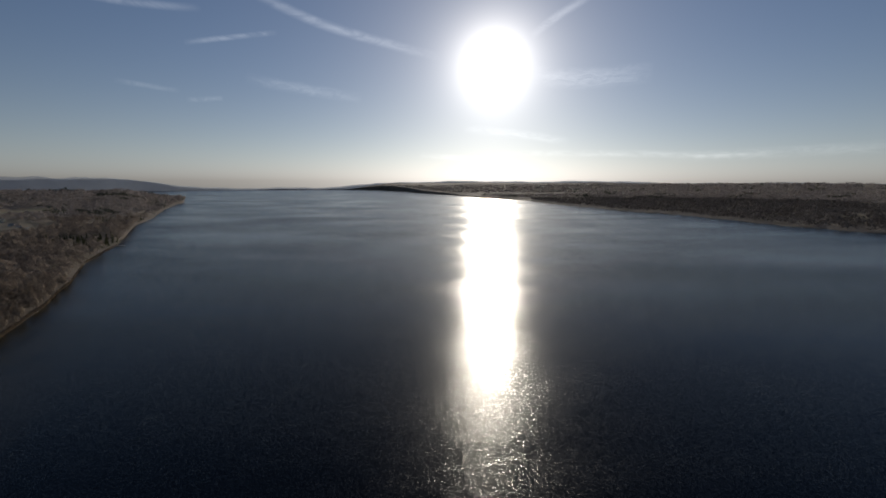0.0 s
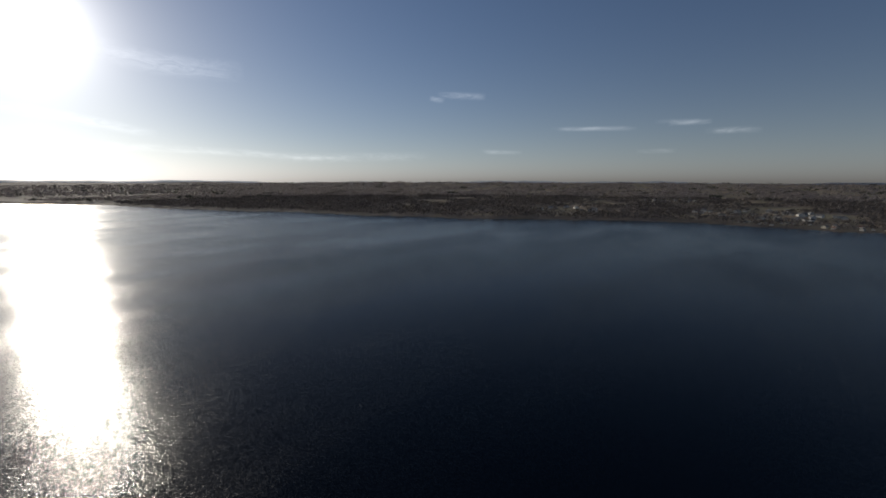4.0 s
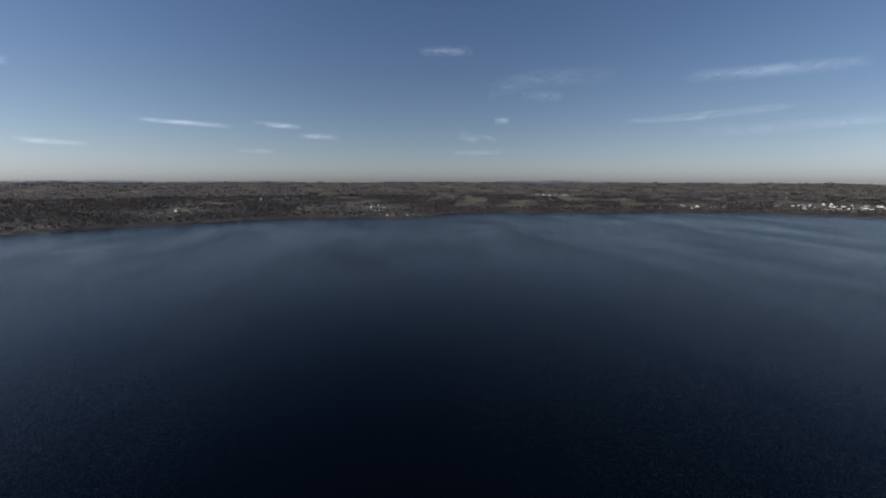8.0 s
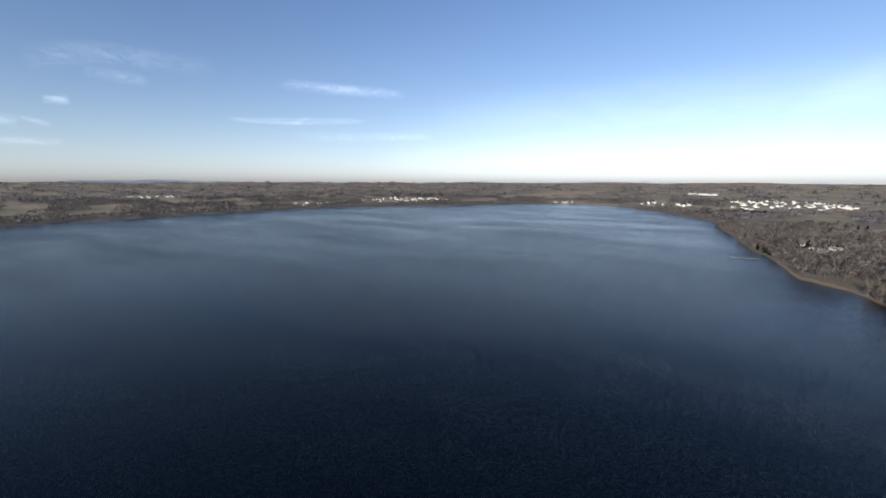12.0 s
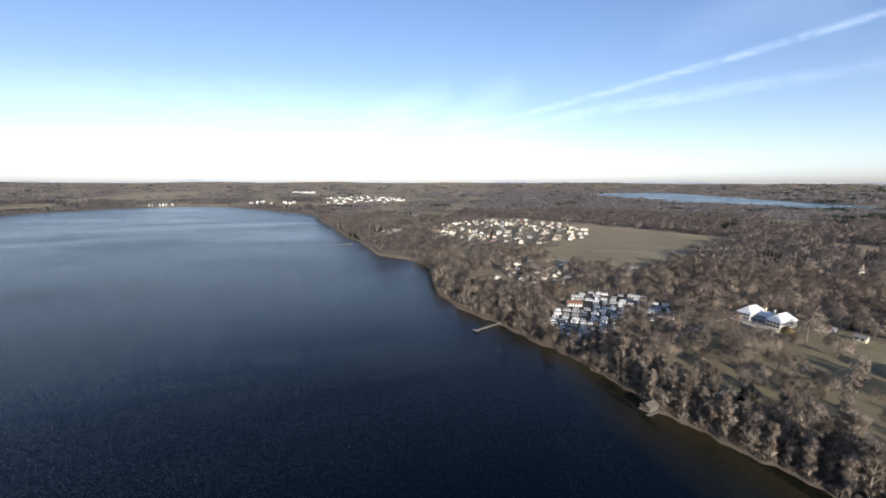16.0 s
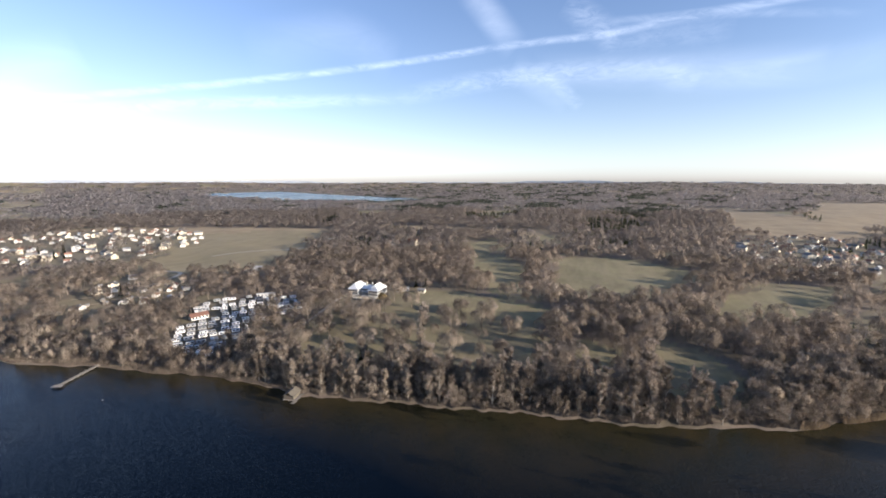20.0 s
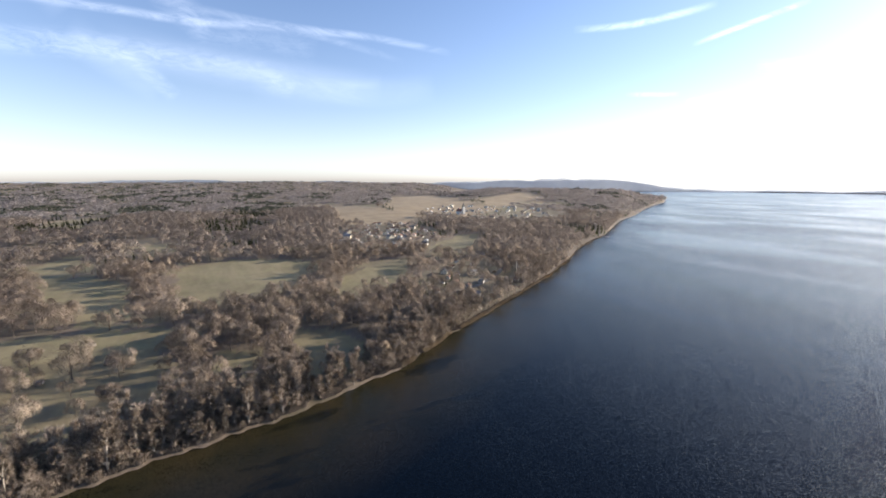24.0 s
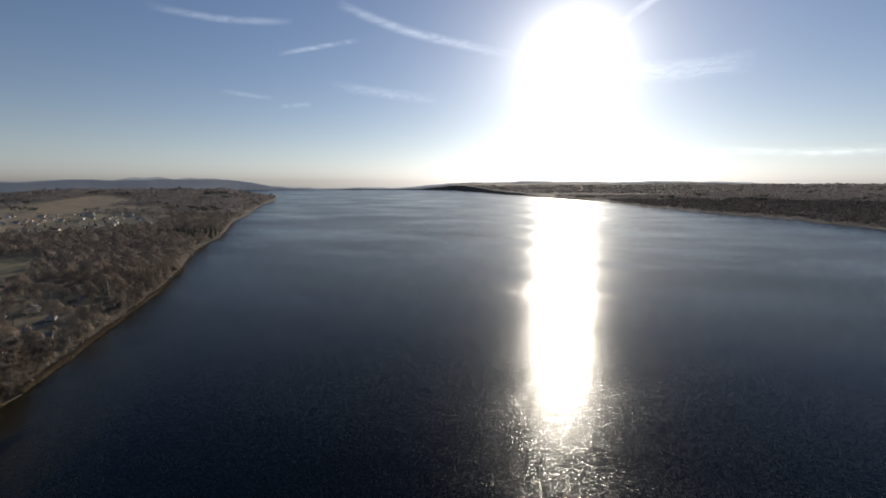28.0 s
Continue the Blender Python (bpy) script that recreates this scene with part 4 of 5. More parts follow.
def villa():
    root = tagged(new("villa"), "large white lakeside villa with two hip-roofed wings and a terrace", "villa")
    m = turned(239.3, 347, -30)
    for name, x0, x1, out in (("west_wing", -17, -6.2, "w"), ("east_wing", 6.2, 17, "e")):
        wing = part("wing", boxes((x0, x1, 0, 21, -0.8, 6.2)), M_WHITE, root, "white two-storey wing")
        part("roof", hip_roof(x0, x1, 0, 21, 6.2, 11.8), M_PALE_ROOF, root, "pale grey hipped roof")
        for z in (1.3, 4.0):
            for k in range(4):
                window_on(wing, x0 + 1.8 + k * 2.4, 0, z, 1.3, 1.6, "s")
            for k in range(6):
                window_on(wing, x0 if out == "w" else x1, 2.2 + k * 3.3, z, 1.3, 1.6, out)
            part("balcony", boxes((x0 + 0.4, x1 - 0.4, -1.1, -0.003, z - 0.5, z - 0.25)), M_CREAM, wing, "narrow balcony slab")
        part("dormer", boxes(((x0 + x1) / 2 - 1.1, (x0 + x1) / 2 + 1.1, 2.0, 4.5, 7.2, 9.4)), M_WHITE, root, "white roof dormer")
    hall = part("hall", boxes((-6.19, 6.19, 7, 19, -0.8, 5.8)), M_WHITE, root, "white middle block between the wings")
    part("roof", hip_roof(-6.0, 6.0, 7.4, 18.6, 5.8, 9.4, 0.15), M_PALE_ROOF, root, "pale grey hipped roof")
    for z in (1.2, 3.7):
        for k in range(5):
            window_on(hall, -4.6 + k * 2.3, 7, z, 1.4, 1.7, "s")
    for x in (-3.5, 3.2):
        part("chimney", boxes((x, x + 1.1, 14, 15, 7.5, 11.4)), M_CREAM, root)
    part("portico", boxes((-5.8, 5.8, 3.4, 6.98, 3.2, 3.5), *[(x, x + 0.35, 3.6, 3.95, 0.9, 3.2) for x in (-5.5, -2.7, 0, 2.5, 5.1)]), M_WHITE, root,
         "white portico on square posts")
    part("terrace", boxes((-19, 19, -7, 6.9, -1.0, 0.9)), M_GRAVEL, root, "raised stone terrace")
    part("terrace_wall", boxes((-19, 19, -7.35, -7.01, -1.2, 1.9), (-6, 6, -11, -7.36, -1.2, 0.1)), M_CREAM, root, "low stone terrace wall and steps")
    root.matrix_basis = m @ Matrix.Scale(0.82, 4)
    return root


villa()


def low_building(name, label, category, heading, dist, extra, hw, deep, eave, ridge, wall, roof, panes=4):
    root = tagged(new(name), label, category)
    part("wall", gable_wall(hw, -deep, deep, eave, ridge), wall, root)
    part("roof", gable_roof(hw, -deep, deep, eave, ridge, 0.5), roof, root)
    for k in range(panes):
        y = -deep + (k + 0.5) * 2 * deep / panes
        window_on(root, -hw, y, 1.0, 1.2, 1.3, "w")
        window_on(root, hw, y, 1.0, 1.2, 1.3, "e")
    part("door", boxes((-0.6, 0.6, -deep - 0.05, -deep - 0.002, 0, 2.1)), M_TIMBER, root, "timber door")
    root.matrix_basis = turned(heading, dist, extra)
    return root


low_building("annex", "low white annex with a pale flat-pitched roof", "building", 244.9, 358, 86, 2.6, 5.4, 2.7, 3.4, M_WHITE, M_ZINC)
low_building("garden_house", "small garden house with a grey roof beside the villa", "building", 247.6, 349, 70, 1.8, 3.0, 2.8, 4.0, M_CREAM, M_SLATE, 2)
low_building("camp_hall", "long white camp building with a red tiled roof", "building", 219.0, 332, -72, 2.6, 5.6, 2.8, 4.4, M_WHITE, M_TILE, 5)
low_building("camp_kiosk", "low white camp kiosk with a flat pale roof", "building", 226.8, 368, 80, 2.0, 7.0, 2.8, 3.3, M_WHITE, M_ZINC, 5)
low_building("field_barn", "long low white barn at the field's edge", "barn", 235.8, 690, 80, 5.0, 14.0, 3.6, 5.2, M_WHITE, M_ZINC, 4)
low_building("farmhouse", "large cream farmhouse with a steep tiled roof among trees", "house", 246.3, 610, 60, 4.6, 7.0, 5.0, 9.5, M_CREAM, M_TILE, 4)
low_building("farm_barn", "old cream farm barn with a brown roof", "barn", 243.3, 625, 20, 4.6, 7.0, 4.0, 7.6, M_CREAM, M_TILE, 3)
low_building("factory_hall", "very long white industrial hall far beyond the lake", "hall", 182.4, 2950, 80, 22, 75, 9, 12, M_WHITE, M_ZINC, 6)


def church(heading, dist, extra, tower, label):
    root = tagged(new("church"), label, "church")
    part("nave", gable_wall(6, 0, 20, 8, 14), M_WHITE, root, "white nave")
    part("nave_roof", gable_roof(6, 0, 20, 8, 14), M_TILE, root)
    part("tower", boxes((-3, 3, -6.2, -0.2, -0.5, tower)), M_WHITE, root, "white square tower")
    bm = bmesh.new()
    base = [bm.verts.new((x, y, tower)) for x, y in ((-3.3, -6.5), (3.3, -6.5), (3.3, 0.1), (-3.3, 0.1))]
    tip = bm.verts.new((0, -3.2, tower + 12))
    bm.faces.new(base[::-1])
    for k in range(4):
        bm.faces.new((base[k - 1], base[k], tip))
    part("spire", bm, M_SLATE, root, "dark pointed spire")
    for k in range(4):
        window_on(root, 6, 3 + k * 4.5, 2.5, 1.4, 4.0, "e")
    root.matrix_basis = turned(heading, dist, extra)


church(302.7, 1130, 40, 20, "white village church with a square tower and dark spire")
church(205.3, 2620, 10, 11, "far white church with a tower on the low ridge")


def garden_hut(heading, dist, extra):
    root = tagged(new("garden_hut"), "small weathered timber garden hut with a grey felt roof", "hut", "garden huts")
    part("wall", gable_wall(1.5, -1.8, 1.8, 2.1, 3.0), M_TIMBER, root)
    part("roof", gable_roof(1.5, -1.8, 1.8, 2.1, 3.0, 0.25, 0.12), M_SLATE, root)
    part("door", boxes((-0.4, 0.4, -1.84, -1.803, 0, 1.9)), M_TIMBER, root)
    window_on(root, 1.5, 0, 0.9, 0.8, 0.8, "e")
    root.matrix_basis = turned(heading, dist, extra) @ Matrix.Scale(0.8, 4)


plot_rng = random.Random(31)
for k in range(26):
    a, d = plot_rng.uniform(206.5, 217.5), plot_rng.uniform(398, 480)
    if inside(np.array(d * math.sin(radians(a))), np.array(d * math.cos(radians(a))), ALLOTMENTS):
        garden_hut(a, d, plot_rng.uniform(0, 180))
for a, d, e in ((258.2, 309, 30), (259.3, 274, 75), (253.7, 269, 69), (284.6, 279, 16), (289.3, 255, 47), (293.8, 317, 77), (226, 427, 60), (224.1, 443, 80), (289.4, 253, 74), (286.6, 286, 8), (294.4, 315, 77), (297.8, 365, 1), (293.6, 291, 60)):
    garden_hut(a, d, e)

# ---- the camp ground ----


def rounded_box(x0, x1, y0, y1, z0, z1, r):
    bm = boxes((x0, x1, y0, y1, z0, z1))
    bmesh.ops.bevel(bm, geom=list(bm.edges), offset=r, segments=2, affect="EDGES", profile=0.5)
    return bm


def wheel(x, y, r, wide):
    bm = bmesh.new()
    tube(bm, Vector((x - wide / 2, y, r)), Vector((x + wide / 2, y, r)), r, r, 10)
    bmesh.ops.holes_fill(bm, edges=list(bm.edges), sides=12)
    return bm


def caravan_model(long, with_awning, label):
    root = tagged(new("caravan"), label, "caravan", "caravans on the camp ground")
    body = part("body", rounded_box(-1.1, 1.1, -long / 2, long / 2, 0.45, 2.2, 0.25), M_VAN, root)
    for s in (-1, 1):
        window_on(body, 1.1 * s, -long * 0.22, 1.4, 1.2, 0.7, "e" if s > 0 else "w")
        window_on(body, 1.1 * s, long * 0.25, 1.4, 1.0, 0.7, "e" if s > 0 else "w")
        part("wheel", wheel(1.0 * s, 0, 0.33, 0.2), M_RUBBER, root)
    part("drawbar", boxes((-0.12, 0.12, -long / 2 - 1.1, -long / 2 + 0.2, 0.42, 0.55), (-0.06, 0.06, -long / 2 - 1.0, -long / 2 - 0.9, 0.0, 0.45)), M_SLATE, root)
    if with_awning:
        part("awning", prism(bmesh.new(), [(1.17, 0), (1.17, 2.3), (3.1, 1.8), (3.2, 0)], -long * 0.42, long * 0.42), M_AWNING, root, "canvas awning")
    return root


VANS = [caravan_model(4.8, True, "white caravan with a grey canvas awning on the camp ground"),
        caravan_model(4.2, False, "small white caravan parked on the camp ground"),
        caravan_model(5.4, True, "long white caravan with a wide dark awning")]
van_new = [True] * 3
r = random.Random(77)
count = 0
for row in range(16):
    for k in range(18):
        u, v = -54 + k * 6.3 + r.uniform(-1.0, 1.0), -62 + row * 8.2 + r.uniform(-1.5, 1.5)
        s, c = math.sin(radians(223.5)), math.cos(radians(223.5))
        x, y = u * c + (318 + v) * s, -u * s + (318 + v) * c
        a, d = math.degrees(math.atan2(x, y)) % 360, math.hypot(x, y)
        if not inside(np.array(x), np.array(y), CAMP) or r.random() < 0.1:
            continue
        if abs((a - 219.0) * 5.8) < 11 and abs(d - 332) < 8 or abs((a - 226.8) * 6.4) < 11 and abs(d - 368) < 5 or float(inland(np.array(x), np.array(y))) < 14:
            continue
        k3 = r.randint(0, 2)
        m = turned(a, d, r.choice((0, 90, 90, 90, 90, 80)) + r.uniform(-12, 12))
        if van_new[k3]:
            VANS[k3].matrix_basis, van_new[k3] = m, False
        else:
            copy_thing(VANS[k3], m)


# ---- piers, boathouse, buoys ----


def pier(heading, dist, extra, long, wide, label, head_wide=0.0):
    """A timber pier; local y runs from its outer end towards the bank."""
    root = tagged(new("pier"), label, "pier")
    planks = bmesh.new()
    n = int(long / 0.6)
    for k in range(n):
        box(planks, -wide / 2, wide / 2, k * 0.6 + 0.02, k * 0.6 + 0.58, 0.75, 0.83)
    part("deck", planks, M_TIMBER, root, "grey weathered planks")
    if head_wide:
        part("pier_head", boxes((-head_wide / 2, head_wide / 2, -2.4, -0.02, 0.75, 0.83)), M_TIMBER, root)
    for k in range(int(long / 3) + 1):
        for s in (-1, 1):
            bm = bmesh.new()
            tube(bm, Vector((s * wide * 0.42, k * 3.0 + 0.2, -3)), Vector((s * wide * 0.42, k * 3.0 + 0.2, 1.5)), 0.12, 0.11, 6)
            part("post", bm, M_TIMBER, root)
    part("bearer", boxes((-wide * 0.45, -wide * 0.35, 0, long, 0.55, 0.75), (wide * 0.35, wide * 0.45, 0, long, 0.55, 0.75)), M_TIMBER, root)
    x, y = dist * math.sin(radians(heading)), dist * math.cos(radians(heading))
    root.matrix_basis = Matrix.Translation((x, y, 0)) @ Matrix.Rotation(radians(extra - heading), 4, "Z")


pier(205.8, 267, -46, 23, 1.8, "weathered timber bathing pier on posts by the bank", 5.0)
pier(185.9, 660, -78, 30, 2.4, "pale timber landing pier reaching out from the bank", 6.0)
pier(57.0, 1095, -72, 38, 3.0, "long dark timber pier off the far shore", 8.0)
pier(322.0, 800, 60, 24, 2.2, "timber pier near the lakeside village", 4.0)
pier(314.5, 455, 60, 18, 1.8, "narrow timber pier off the reedy bank")


def boathouse():
    root = tagged(new("boathouse"), "weathered timber boathouse on posts at the water's edge", "boathouse")
    part("wall", boxes((-3.2, 3.2, -4.0, -3.8, 0.8, 3.4), (-3.2, 3.2, 3.8, 4.0, 0.8, 3.4), (-3.2, -3.0, -3.79, 3.79, 0.8, 3.4),
                       (3.0, 3.2, -3.79, 3.79, 0.8, 3.4)), M_DARK_BOARDS, root, "dark boarded walls")
    part("roof", gable_roof(3.2, -4.0, 4.0, 3.4, 5.2, 0.6, 0.2), M_DARK_BOARDS, root, "dark shingle roof")
    planks = bmesh.new()
    for k in range(24):
        box(planks, 3.4, 5.6, -8 + k * 0.7, -8 + k * 0.7 + 0.66, 0.75, 0.85)
    part("jetty", planks, M_TIMBER, root, "plank jetty beside the wall")
    part("floor", boxes((-3.6, 3.39, -4.6, 4.6, 0.62, 0.79)), M_TIMBER, root)
    for x in (-3.3, 0, 3.2, 5.3):
        for y in (-4.4, 0, 4.2, 8.0):
            bm = bmesh.new()
            tube(bm, Vector((x, y, -3)), Vector((x, y, 0.7)), 0.14, 0.13, 6)
            part("post", bm, M_TIMBER, root)
    part("door", boxes((-1.4, 1.4, -4.06, -4.003, 0.85, 3.0)), M_BARK, root, "dark boat door")
    x, y = 192.5 * math.sin(radians(229.2)), 192.5 * math.cos(radians(229.2))
    root.matrix_basis = Matrix.Translation((x, y, 0)) @ Matrix.Rotation(radians(-229.2 - 32), 4, "Z") @ Matrix.Scale(0.75, 4)


boathouse()


def buoy(heading, dist):
    bm = bmesh.new()
    bmesh.ops.create_uvsphere(bm, u_segments=12, v_segments=8, radius=0.3)
    bmesh.ops.scale(bm, vec=(1, 1, 0.8), verts=bm.verts)
    root = tagged(new("mooring_buoy"), "white round mooring buoy afloat on the lake", "buoy", "mooring buoys")
    part("float", bm, M_VAN, root)
    bm = bmesh.new()
    tube(bm, Vector((0, 0, 0.2)), Vector((0, 0, 0.5)), 0.04, 0.03, 6)
    part("ring", bm, M_SLATE, root, "dark mooring ring")
    root.location = (dist * math.sin(radians(heading)), dist * math.cos(radians(heading)), 0.1)


for a, d in ((200.9, 257), (200.4, 228), (209.0, 236)):
    buoy(a, d)


def boat_shed(heading, dist, extra):
    root = tagged(new("boat_shed"), "narrow white boat shed at the far harbour", "boat shed", "harbour sheds")
    part("wall", gable_wall(2.8, -6, 6, 6.0, 10.0), M_WHITE, root)
    part("roof", gable_roof(2.8, -6, 6, 6.0, 10.0, 0.4), M_ZINC, root)
    part("door", boxes((-1.8, 1.8, -6.06, -6.003, 0, 4)), M_TIMBER, root)
    root.matrix_basis = turned(heading, dist, extra)


for a in (165.5, 165.8, 166.5, 166.8, 167.1, 167.7):
    boat_shed(a, 1925 + 8 * math.sin(a * 9), 5 * math.sin(a * 31))


def signal_mast():
    root = tagged(new("signal_mast"), "tall pale timber mast with a crossarm near the bank", "mast")
    for name, p, q, r0, r1 in (("pole", (0, 0, -0.5), (0, 0, 17), 0.32, 0.2), ("crossarm", (-2.5, 0, 11), (2.5, 0, 11), 0.14, 0.14),
                               ("stay", (0, 0, 15), (6, 0, 0), 0.06, 0.06), ("stay", (0, 0, 15), (-6, 0, 0), 0.06, 0.06)):
        bm = bmesh.new()
        tube(bm, Vector(p), Vector(q), r0, r1, 8)
        part(name, bm, M_CREAM, root)
    root.matrix_basis = turned(310.3, 425, 20)


signal_mast()

# ---- paths and lanes ----


def strip(name, label, points, wide, mat, lift=0.14):
    """A lane draped over the ground through plan points given as heading and distance."""
    pts = [at(a, d) for a, d in points]
    line = []
    for k in range(len(pts) - 1):
        p0, p1, p2, p3 = pts[max(k - 1, 0)], pts[k], pts[k + 1], pts[min(k + 2, len(pts) - 1)]
        n = max(3, int((p2 - p1).length / 5))
        for j in range(n):
            t = j / n
            line.append(0.5 * (2 * p1 + (p2 - p0) * t + (2 * p0 - 5 * p1 + 4 * p2 - p3) * t * t + (3 * p1 - p0 - 3 * p2 + p3) * t ** 3))
    line.append(pts[-1])
    verts, faces = [], []
    for k, p in enumerate(line):
        d = (line[min(k + 1, len(line) - 1)] - line[max(k - 1, 0)])
        side = Vector((d.y, -d.x, 0)).normalized() * wide / 2
        for q in (p - side, p + side):
            verts.append((q.x, q.y, float(height(np.array(q.x), np.array(q.y))) + lift))
        if k:
            faces.append((2 * k - 2, 2 * k - 1, 2 * k + 1, 2 * k))
    return tagged(new(name, fast_mesh(name, np.array(verts), faces, mat)), label, "path", kind="structure")


strip("drive_1", "pale gravel drive curving up to the villa", [(226.5, 262), (230.5, 282), (233.6, 312), (235.6, 338), (236.5, 346)], 2.3, M_GRAVEL)
strip("lane_1", "pale farm track bending across the green field", [(212.5, 520), (215.6, 523), (217.6, 505), (216.4, 480), (213.5, 455)], 4.0, M_GRAVEL)
strip("lane_2", "pale farm track across the wide field", [(221, 600), (226, 610), (231, 612), (236, 640)], 3.0, M_GRAVEL)
bed_rng = random.Random(17)
for k in range(20):
    a, d, turn = bed_rng.uniform(205.8, 218), bed_rng.uniform(394, 490), bed_rng.uniform(-0.4, 0.4)
    if inside(np.array(d * math.sin(radians(a))), np.array(d * math.cos(radians(a))), ALLOTMENTS):
        strip("garden_bed_%d" % (k + 1), "dry straw-coloured garden plot between bare hedges", [(a - 1.1, d + 4 * turn), (a, d), (a + 1.1, d - 4 * turn)], bed_rng.uniform(2.5, 5.0), M_REED)
strip("lane_3", "asphalt lakeside road among the houses", [(292, 300), (297, 330), (301.5, 355), (305, 385), (307.5, 430), (309, 500)], 5.0, M_TARMAC)

# ---- reeds and brush along the bank ----


def bank_stuff(name, label, a0, a1, count, s0, s1, tall, mat, seed, category):
    rng = np.random.RandomState(seed)
    a = rng.uniform(a0, a1, count)
    d = shore(a) + rng.uniform(s0, s1, count)
    x, y = d * np.sin(np.radians(a)), d * np.cos(np.radians(a))
    keep = waves(x, y, 35, seed) > -0.7
    x, y = x[keep], y[keep]
    z = np.maximum(height(x, y), -0.3)
    n = len(x)
    h = tall * rng.uniform(0.5, 1.2, n)
    turn = rng.uniform(0, 3.14, n)
    dx, dy = np.cos(turn) * 0.09 * tall, np.sin(turn) * 0.09 * tall
    lx, ly = rng.normal(0, 0.2, n) * tall, rng.normal(0, 0.2, n) * tall
    v = np.stack([np.stack([x - dx, y - dy, z - 0.1], -1), np.stack([x + dx, y + dy, z - 0.1], -1), np.stack([x + lx, y + ly, z + h], -1)], 1)
    tagged(new(name, fast_mesh(name, v.reshape(-1, 3), np.arange(3 * n).reshape(-1, 3), mat, False)), label, category, kind="stuff")


bank_stuff("reed_bed", "dry straw-coloured reeds along the bank", 294, 321, 15000, -2.2, 2.8, 1.7, M_REED, 91, "reeds")
bank_stuff("reed_bed", "dry straw-coloured reeds along the bank", 190, 236, 9000, -1.0, 1.4, 1.2, M_BRUSH, 92, "reeds")
bank_stuff("bank_brush", "low bare brush at the edge of the wood", 190, 322, 78000, 0.3, 6.0, 1.5, M_BRUSH, 93, "brush")

# ---- high clouds: heading and elevation along each streak, its width in degrees, its thickness ----
CONTRAIL_A = [
    ([(336.5, 21.0), (344.2, 18.7), (352.5, 17.0), (359.6, 15.5)], 1.0, 0.55),
    ([(329.4, 14.9), (334.4, 16.1), (339.5, 17.2)], 0.5, 0.55),
    ([(316.3, 17.9), (323.6, 17.8), (331.6, 18.5)], 0.7, 0.40),
    ([(11.2, 17.6), (14.6, 19.6), (18.3, 21.3)], 0.9, 0.50),
    ([(65.2, 6.6), (69.9, 6.5), (74.8, 6.3)], 0.5, 0.36)]
CONTRAIL_B = [
    ([(64.3, 6.7), (68.7, 6.6), (74.0, 6.6)], 0.4, 0.14),
    ([(123.9, 7.2), (132.3, 7.2), (140.4, 7.7)], 0.5, 0.25),
    ([(123.3, 7.3), (131.3, 7.6), (139.5, 7.9)], 0.4, 0.16),
    ([(196.8, 6.6), (210.1, 8.3), (220.0, 10.4), (238.8, 13.9), (258.3, 16.6), (270.0, 17.1), (282.2, 17.5), (295.0, 15.0)], 0.8, 0.25),
    ([(203.8, 5.6), (218.1, 8.3), (231.7, 9.7), (248.9, 10.9)], 1.4, 0.17),
    ([(270.2, 18.5), (280.3, 17.9), (291.1, 17.5), (301.1, 16.0)], 0.8, 0.20)]
CIRRUS_A = [
    ([(335.4, 11.9), (342.5, 11.2), (349.5, 10.5)], 1.2, 0.28),
    ([(322.8, 10.3), (328.8, 9.9)], 0.5, 0.20),
    ([(329.3, 9.0), (333.1, 9.5)], 0.5, 0.30),
    ([(2.7, 6.9), (10.1, 6.1), (16.6, 5.0)], 1.0, 0.45),
    ([(356.7, 3.4), (7.3, 2.8)], 0.7, 0.35),
    ([(7.2, 3.7), (22.7, 3.4), (36.9, 2.8)], 0.8, 0.35),
    ([(27.8, 2.8), (48.6, 3.3)], 1.1, 0.22),
    ([(11.3, 13.3), (17.6, 12.5), (25.8, 12.6)], 2.0, 0.45),
    ([(48.4, 10.7), (50.5, 10.3)], 0.6, 0.45),
    ([(49.4, 11.1), (56.0, 10.8)], 0.8, 0.45),
    ([(77.9, 6.7), (82.5, 6.7)], 0.5, 0.36)]
CIRRUS_B = [
    ([(55.7, 3.8), (61.0, 3.7)], 0.5, 0.27),
    ([(82.5, 5.6), (86.2, 5.7)], 0.6, 0.27),
    ([(30.6, 2.8), (37.4, 3.0)], 0.5, 0.27),
    ([(97.6, 16.0), (104.9, 16.1)], 0.8, 0.17),
    ([(76.5, 7.0), (82.4, 6.8)], 0.5, 0.20),
    ([(81.7, 5.7), (87.2, 5.5)], 0.6, 0.17),
    ([(74.7, 3.6), (79.2, 3.6)], 0.5, 0.20),
    ([(55.2, 4.0), (60.0, 3.7)], 0.5, 0.15),
    ([(106.4, 11.1), (112.1, 12.6), (122.9, 12.7)], 2.0, 0.11),
    ([(110.8, 10.9), (116.4, 10.6)], 1.1, 0.15),
    ([(107.5, 7.8), (109.6, 7.9)], 0.8, 0.30)]
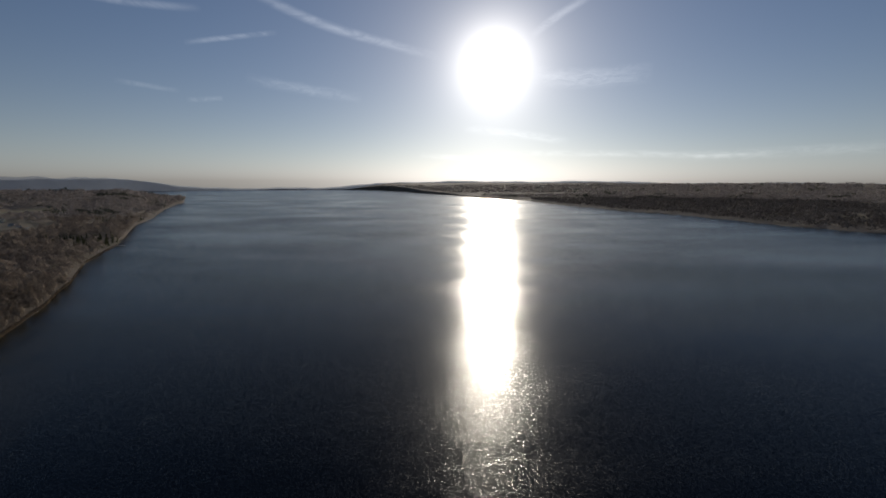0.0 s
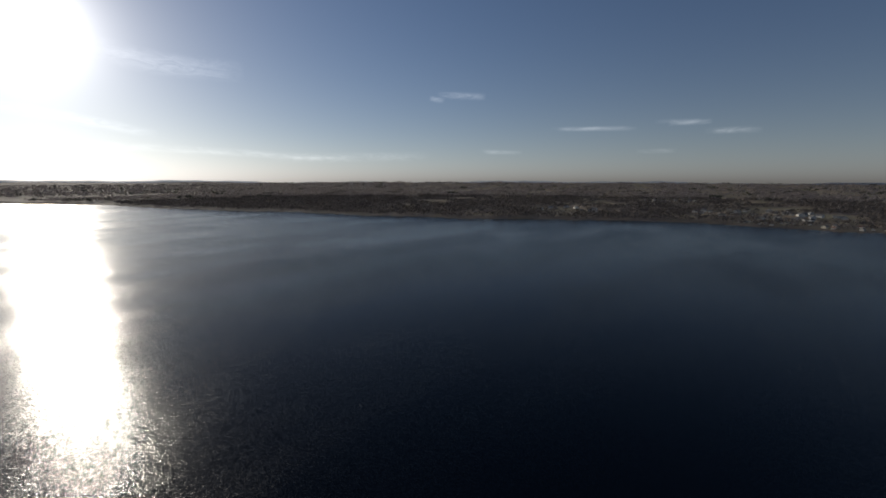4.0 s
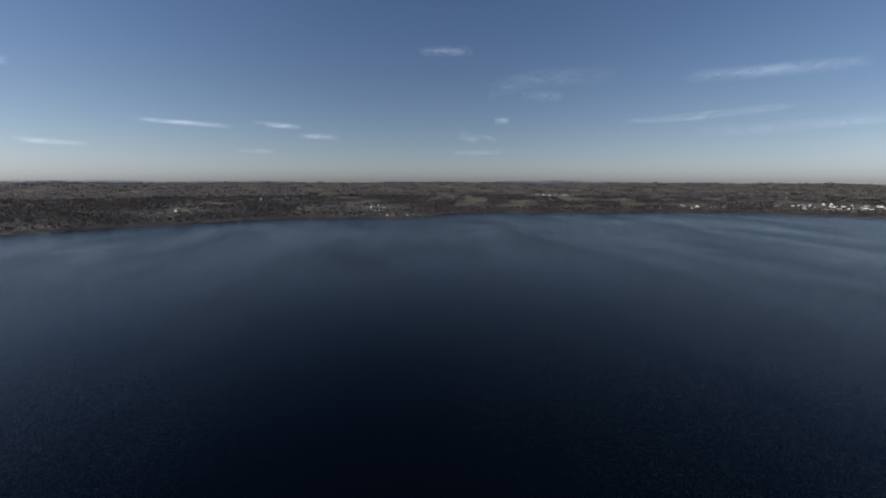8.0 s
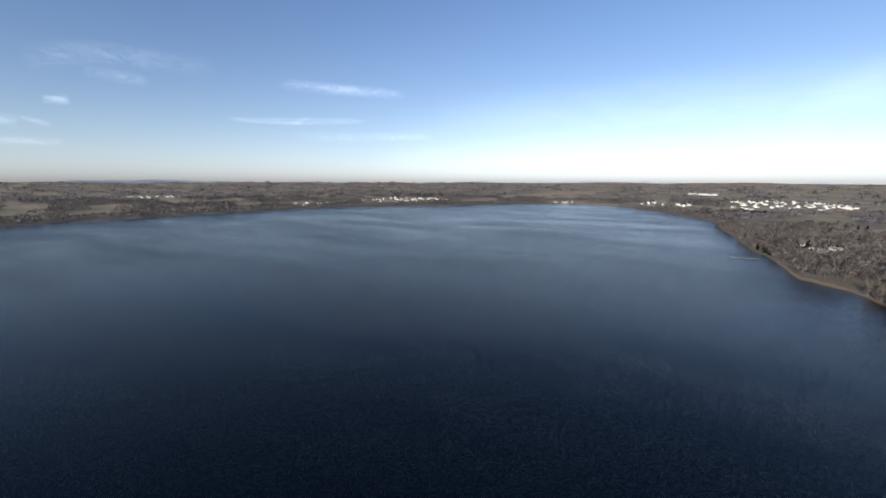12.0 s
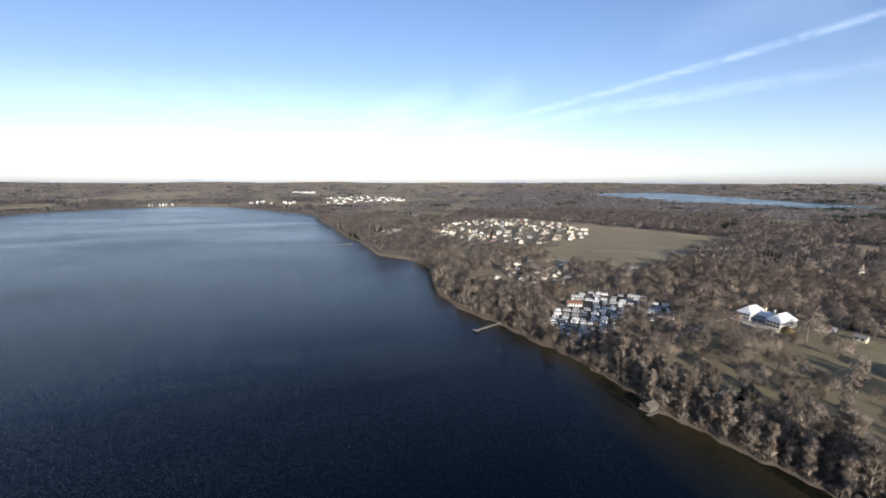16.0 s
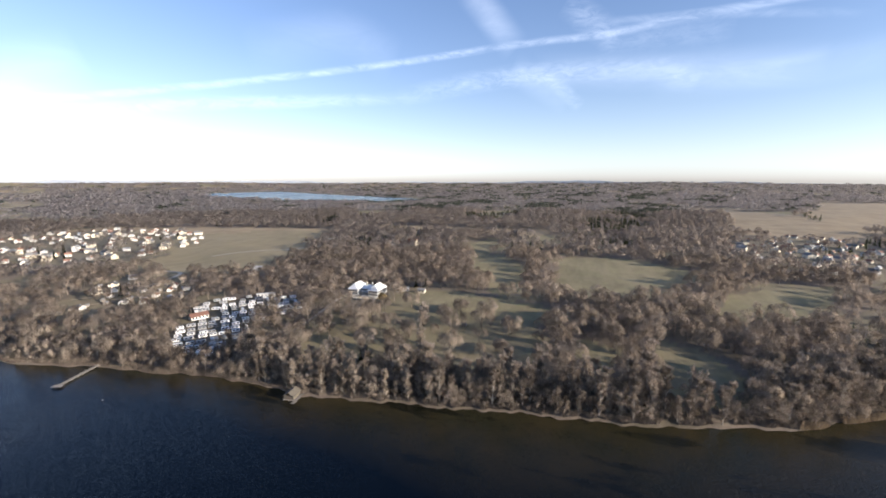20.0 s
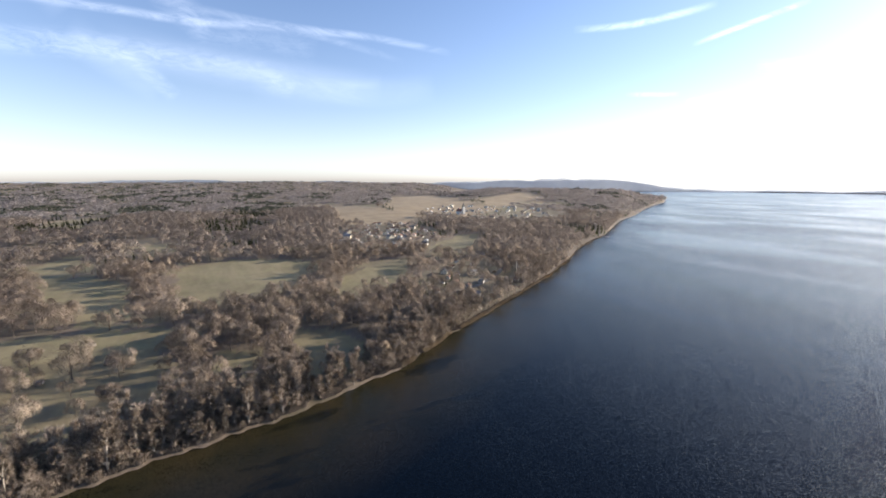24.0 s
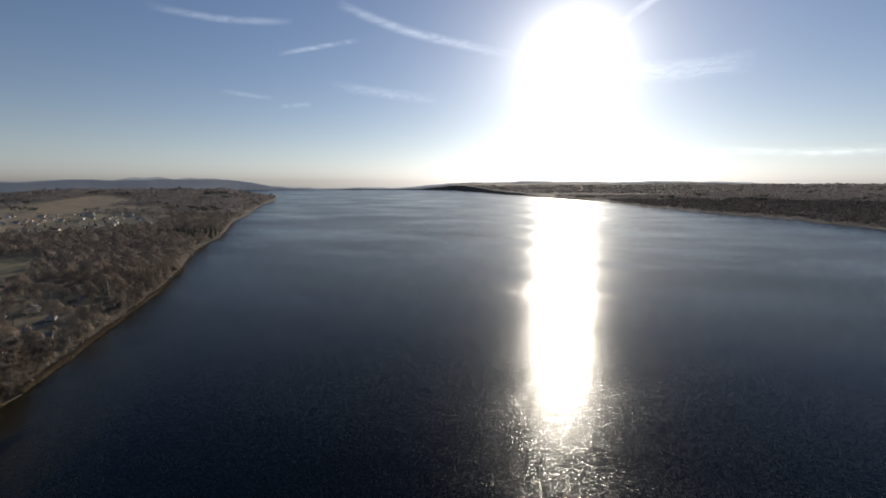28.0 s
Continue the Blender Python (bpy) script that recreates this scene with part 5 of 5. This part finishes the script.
CIRRUS_C = [
    ([(102.6, 6.2), (105.7, 5.3)], 1.1, 0.17),
    ([(102.0, 3.7), (108.7, 3.8)], 0.7, 0.15),
    ([(105.7, 5.9), (108.0, 5.4)], 0.5, 0.15),
    ([(129.5, 11.6), (137.0, 11.4), (145.5, 11.0)], 1.2, 0.20),
    ([(130.7, 5.6), (140.5, 5.7), (149.3, 6.1)], 1.1, 0.11),
    ([(141.8, 5.6), (149.1, 5.8)], 0.6, 0.11),
    ([(129.9, 11.8), (137.3, 11.5), (144.6, 11.2)], 0.8, 0.11),
    ([(97.3, 16.3), (104.4, 16.5)], 0.7, 0.14),
    ([(149.0, 8.9), (177.8, 9.7), (203.4, 9.8)], 4.6, 0.09),
    ([(143.0, 5.5), (169.5, 5.9), (198.3, 5.8), (220.6, 5.6)], 6.2, 0.12),
    ([(140.0, 2.3), (169.4, 2.6), (210.5, 2.2)], 4.6, 0.09)]
CIRRUS_D = [
    ([(188.8, 6.5), (196.9, 9.8), (202.6, 11.3)], 3.8, 0.09),
    ([(199.6, 6.1), (206.9, 10.1), (211.4, 12.2)], 4.6, 0.09),
    ([(244.4, 10.6), (255.5, 12.7), (266.1, 13.4), (280.7, 12.7)], 2.3, 0.14),
    ([(253.2, 23.4), (256.8, 19.8), (260.1, 16.2)], 3.1, 0.16),
    ([(265.9, 21.0), (269.3, 18.4), (272.6, 16.0)], 2.8, 0.14),
    ([(263.4, 13.2), (266.2, 11.1), (268.4, 9.1)], 1.5, 0.11),
    ([(226.2, 15.0), (237.5, 17.6), (244.5, 14.8)], 4.6, 0.07),
    ([(276.0, 11.1), (290.0, 11.2), (299.0, 12.0)], 3.1, 0.07),
    ([(269.7, 16.1), (278.2, 16.4), (284.1, 15.6)], 2.8, 0.07),
    ([(261.9, 13.8), (272.0, 12.9), (281.7, 12.3), (292.1, 11.6)], 3.5, 0.12),
    ([(276.2, 13.2), (278.8, 11.8), (281.0, 10.8)], 2.3, 0.08),
    ([(259.4, 14.3), (267.1, 9.9)], 3.1, 0.09)]


def cloud_material(name, streaky, gaps=0.85):
    m, n = material(name)
    uv = n.add("ShaderNodeAttribute", 1, props={"attribute_name": "sheet"})
    sep = n.add("ShaderNodeSeparateXYZ", 0, Vector=uv).node
    along, across, thick = sep.outputs
    pos = n.add("ShaderNodeMapping", Vector=place(n), Scale=(0.004, 0.004, 0.013))
    ragged = n.span(n.noise(streaky, 6.0, 0.65, pos, 1.0), 0.36, 0.70)
    edge = n.math("SUBTRACT", 1.0, n.math("MULTIPLY", across, across))
    soft = n.math("POWER", n.math("MAXIMUM", edge, 0.0), 2.0)
    ends = n.math("MULTIPLY", n.math("MULTIPLY", along, n.math("SUBTRACT", 1.0, along)), 4.0)
    puff = n.math("ADD", n.math("MULTIPLY", ragged, gaps), 1.0 - gaps)
    alpha = n.math("MULTIPLY", n.math("MULTIPLY", soft, ends), n.math("MULTIPLY", puff, thick), True)
    # sunlight on the ice is put in as the sheet's own glow
    own_glow = n.add("ShaderNodeEmission", Color=(0.93, 0.96, 1.0), Strength=n.math("MULTIPLY", alpha, 0.75))
    clear = n.add("ShaderNodeBsdfTransparent")
    n.add("ShaderNodeOutputMaterial", Surface=n.add("ShaderNodeAddShader", i0=clear, i1=own_glow))
    return m


M_CIRRUS, M_CONTRAIL, M_VEIL = cloud_material("thin_cirrus", 1.4), cloud_material("contrail_ice", 0.7), cloud_material("cirrus_veil", 0.3, 0.45)


def cloud(name, label, path, wide, thick, mat, far):
    """A thin sheet of high cloud, far out."""
    pts = [Vector(p) for p in path]
    for k in range(1, len(pts)):
        if pts[k].x - pts[k - 1].x > 180:
            pts[k].x -= 360
        if pts[k].x - pts[k - 1].x < -180:
            pts[k].x += 360
    line = []
    for k in range(len(pts) - 1):
        p0, p1, p2, p3 = pts[max(k - 1, 0)], pts[k], pts[k + 1], pts[min(k + 2, len(pts) - 1)]
        for j in range(8):
            t = j / 8
            line.append(0.5 * (2 * p1 + (p2 - p0) * t + (2 * p0 - 5 * p1 + 4 * p2 - p3) * t * t + (3 * p1 - p0 - 3 * p2 + p3) * t ** 3))
    line.append(pts[-1])
    verts, sheet, faces = [], [], []
    for k, p in enumerate(line):
        d = (line[min(k + 1, len(line) - 1)] - line[max(k - 1, 0)]).normalized()
        side = Vector((-d.y, d.x))
        for j in range(5):
            q = p + side * (j / 2 - 1) * wide * 0.75
            a, e = radians(q.x), radians(q.y)
            verts.append((far * math.sin(a) * math.cos(e), far * math.cos(a) * math.cos(e), CAM_Z + far * math.sin(e)))
            sheet.append((k / (len(line) - 1), j / 2 - 1, thick))
            if k and j:
                b = k * 5 + j
                faces.append((b - 6, b - 1, b, b - 5))
    me = fast_mesh(name, np.array(verts), faces, mat)
    at_ = me.attributes.new("sheet", "FLOAT_VECTOR", "POINT")
    at_.data.foreach_set("vector", np.array(sheet, dtype=np.float32).ravel())
    ob = tagged(new(name, me), label, "cloud", kind="structure")
    ob.visible_shadow = False


for k, (path, wide, thick) in enumerate(CONTRAIL_A + CONTRAIL_B):
    cloud("contrail", "thin white contrail drawn out across the blue sky", path, wide, thick, M_CONTRAIL, 4600 + k * 3)
for k, (path, wide, thick) in enumerate(CIRRUS_A + CIRRUS_B + CIRRUS_C + CIRRUS_D):
    cloud("cirrus_cloud", "faint white wisp of high cirrus cloud", path, wide, thick, M_VEIL if wide > 3 else M_CIRRUS, 4700 + k * 3)
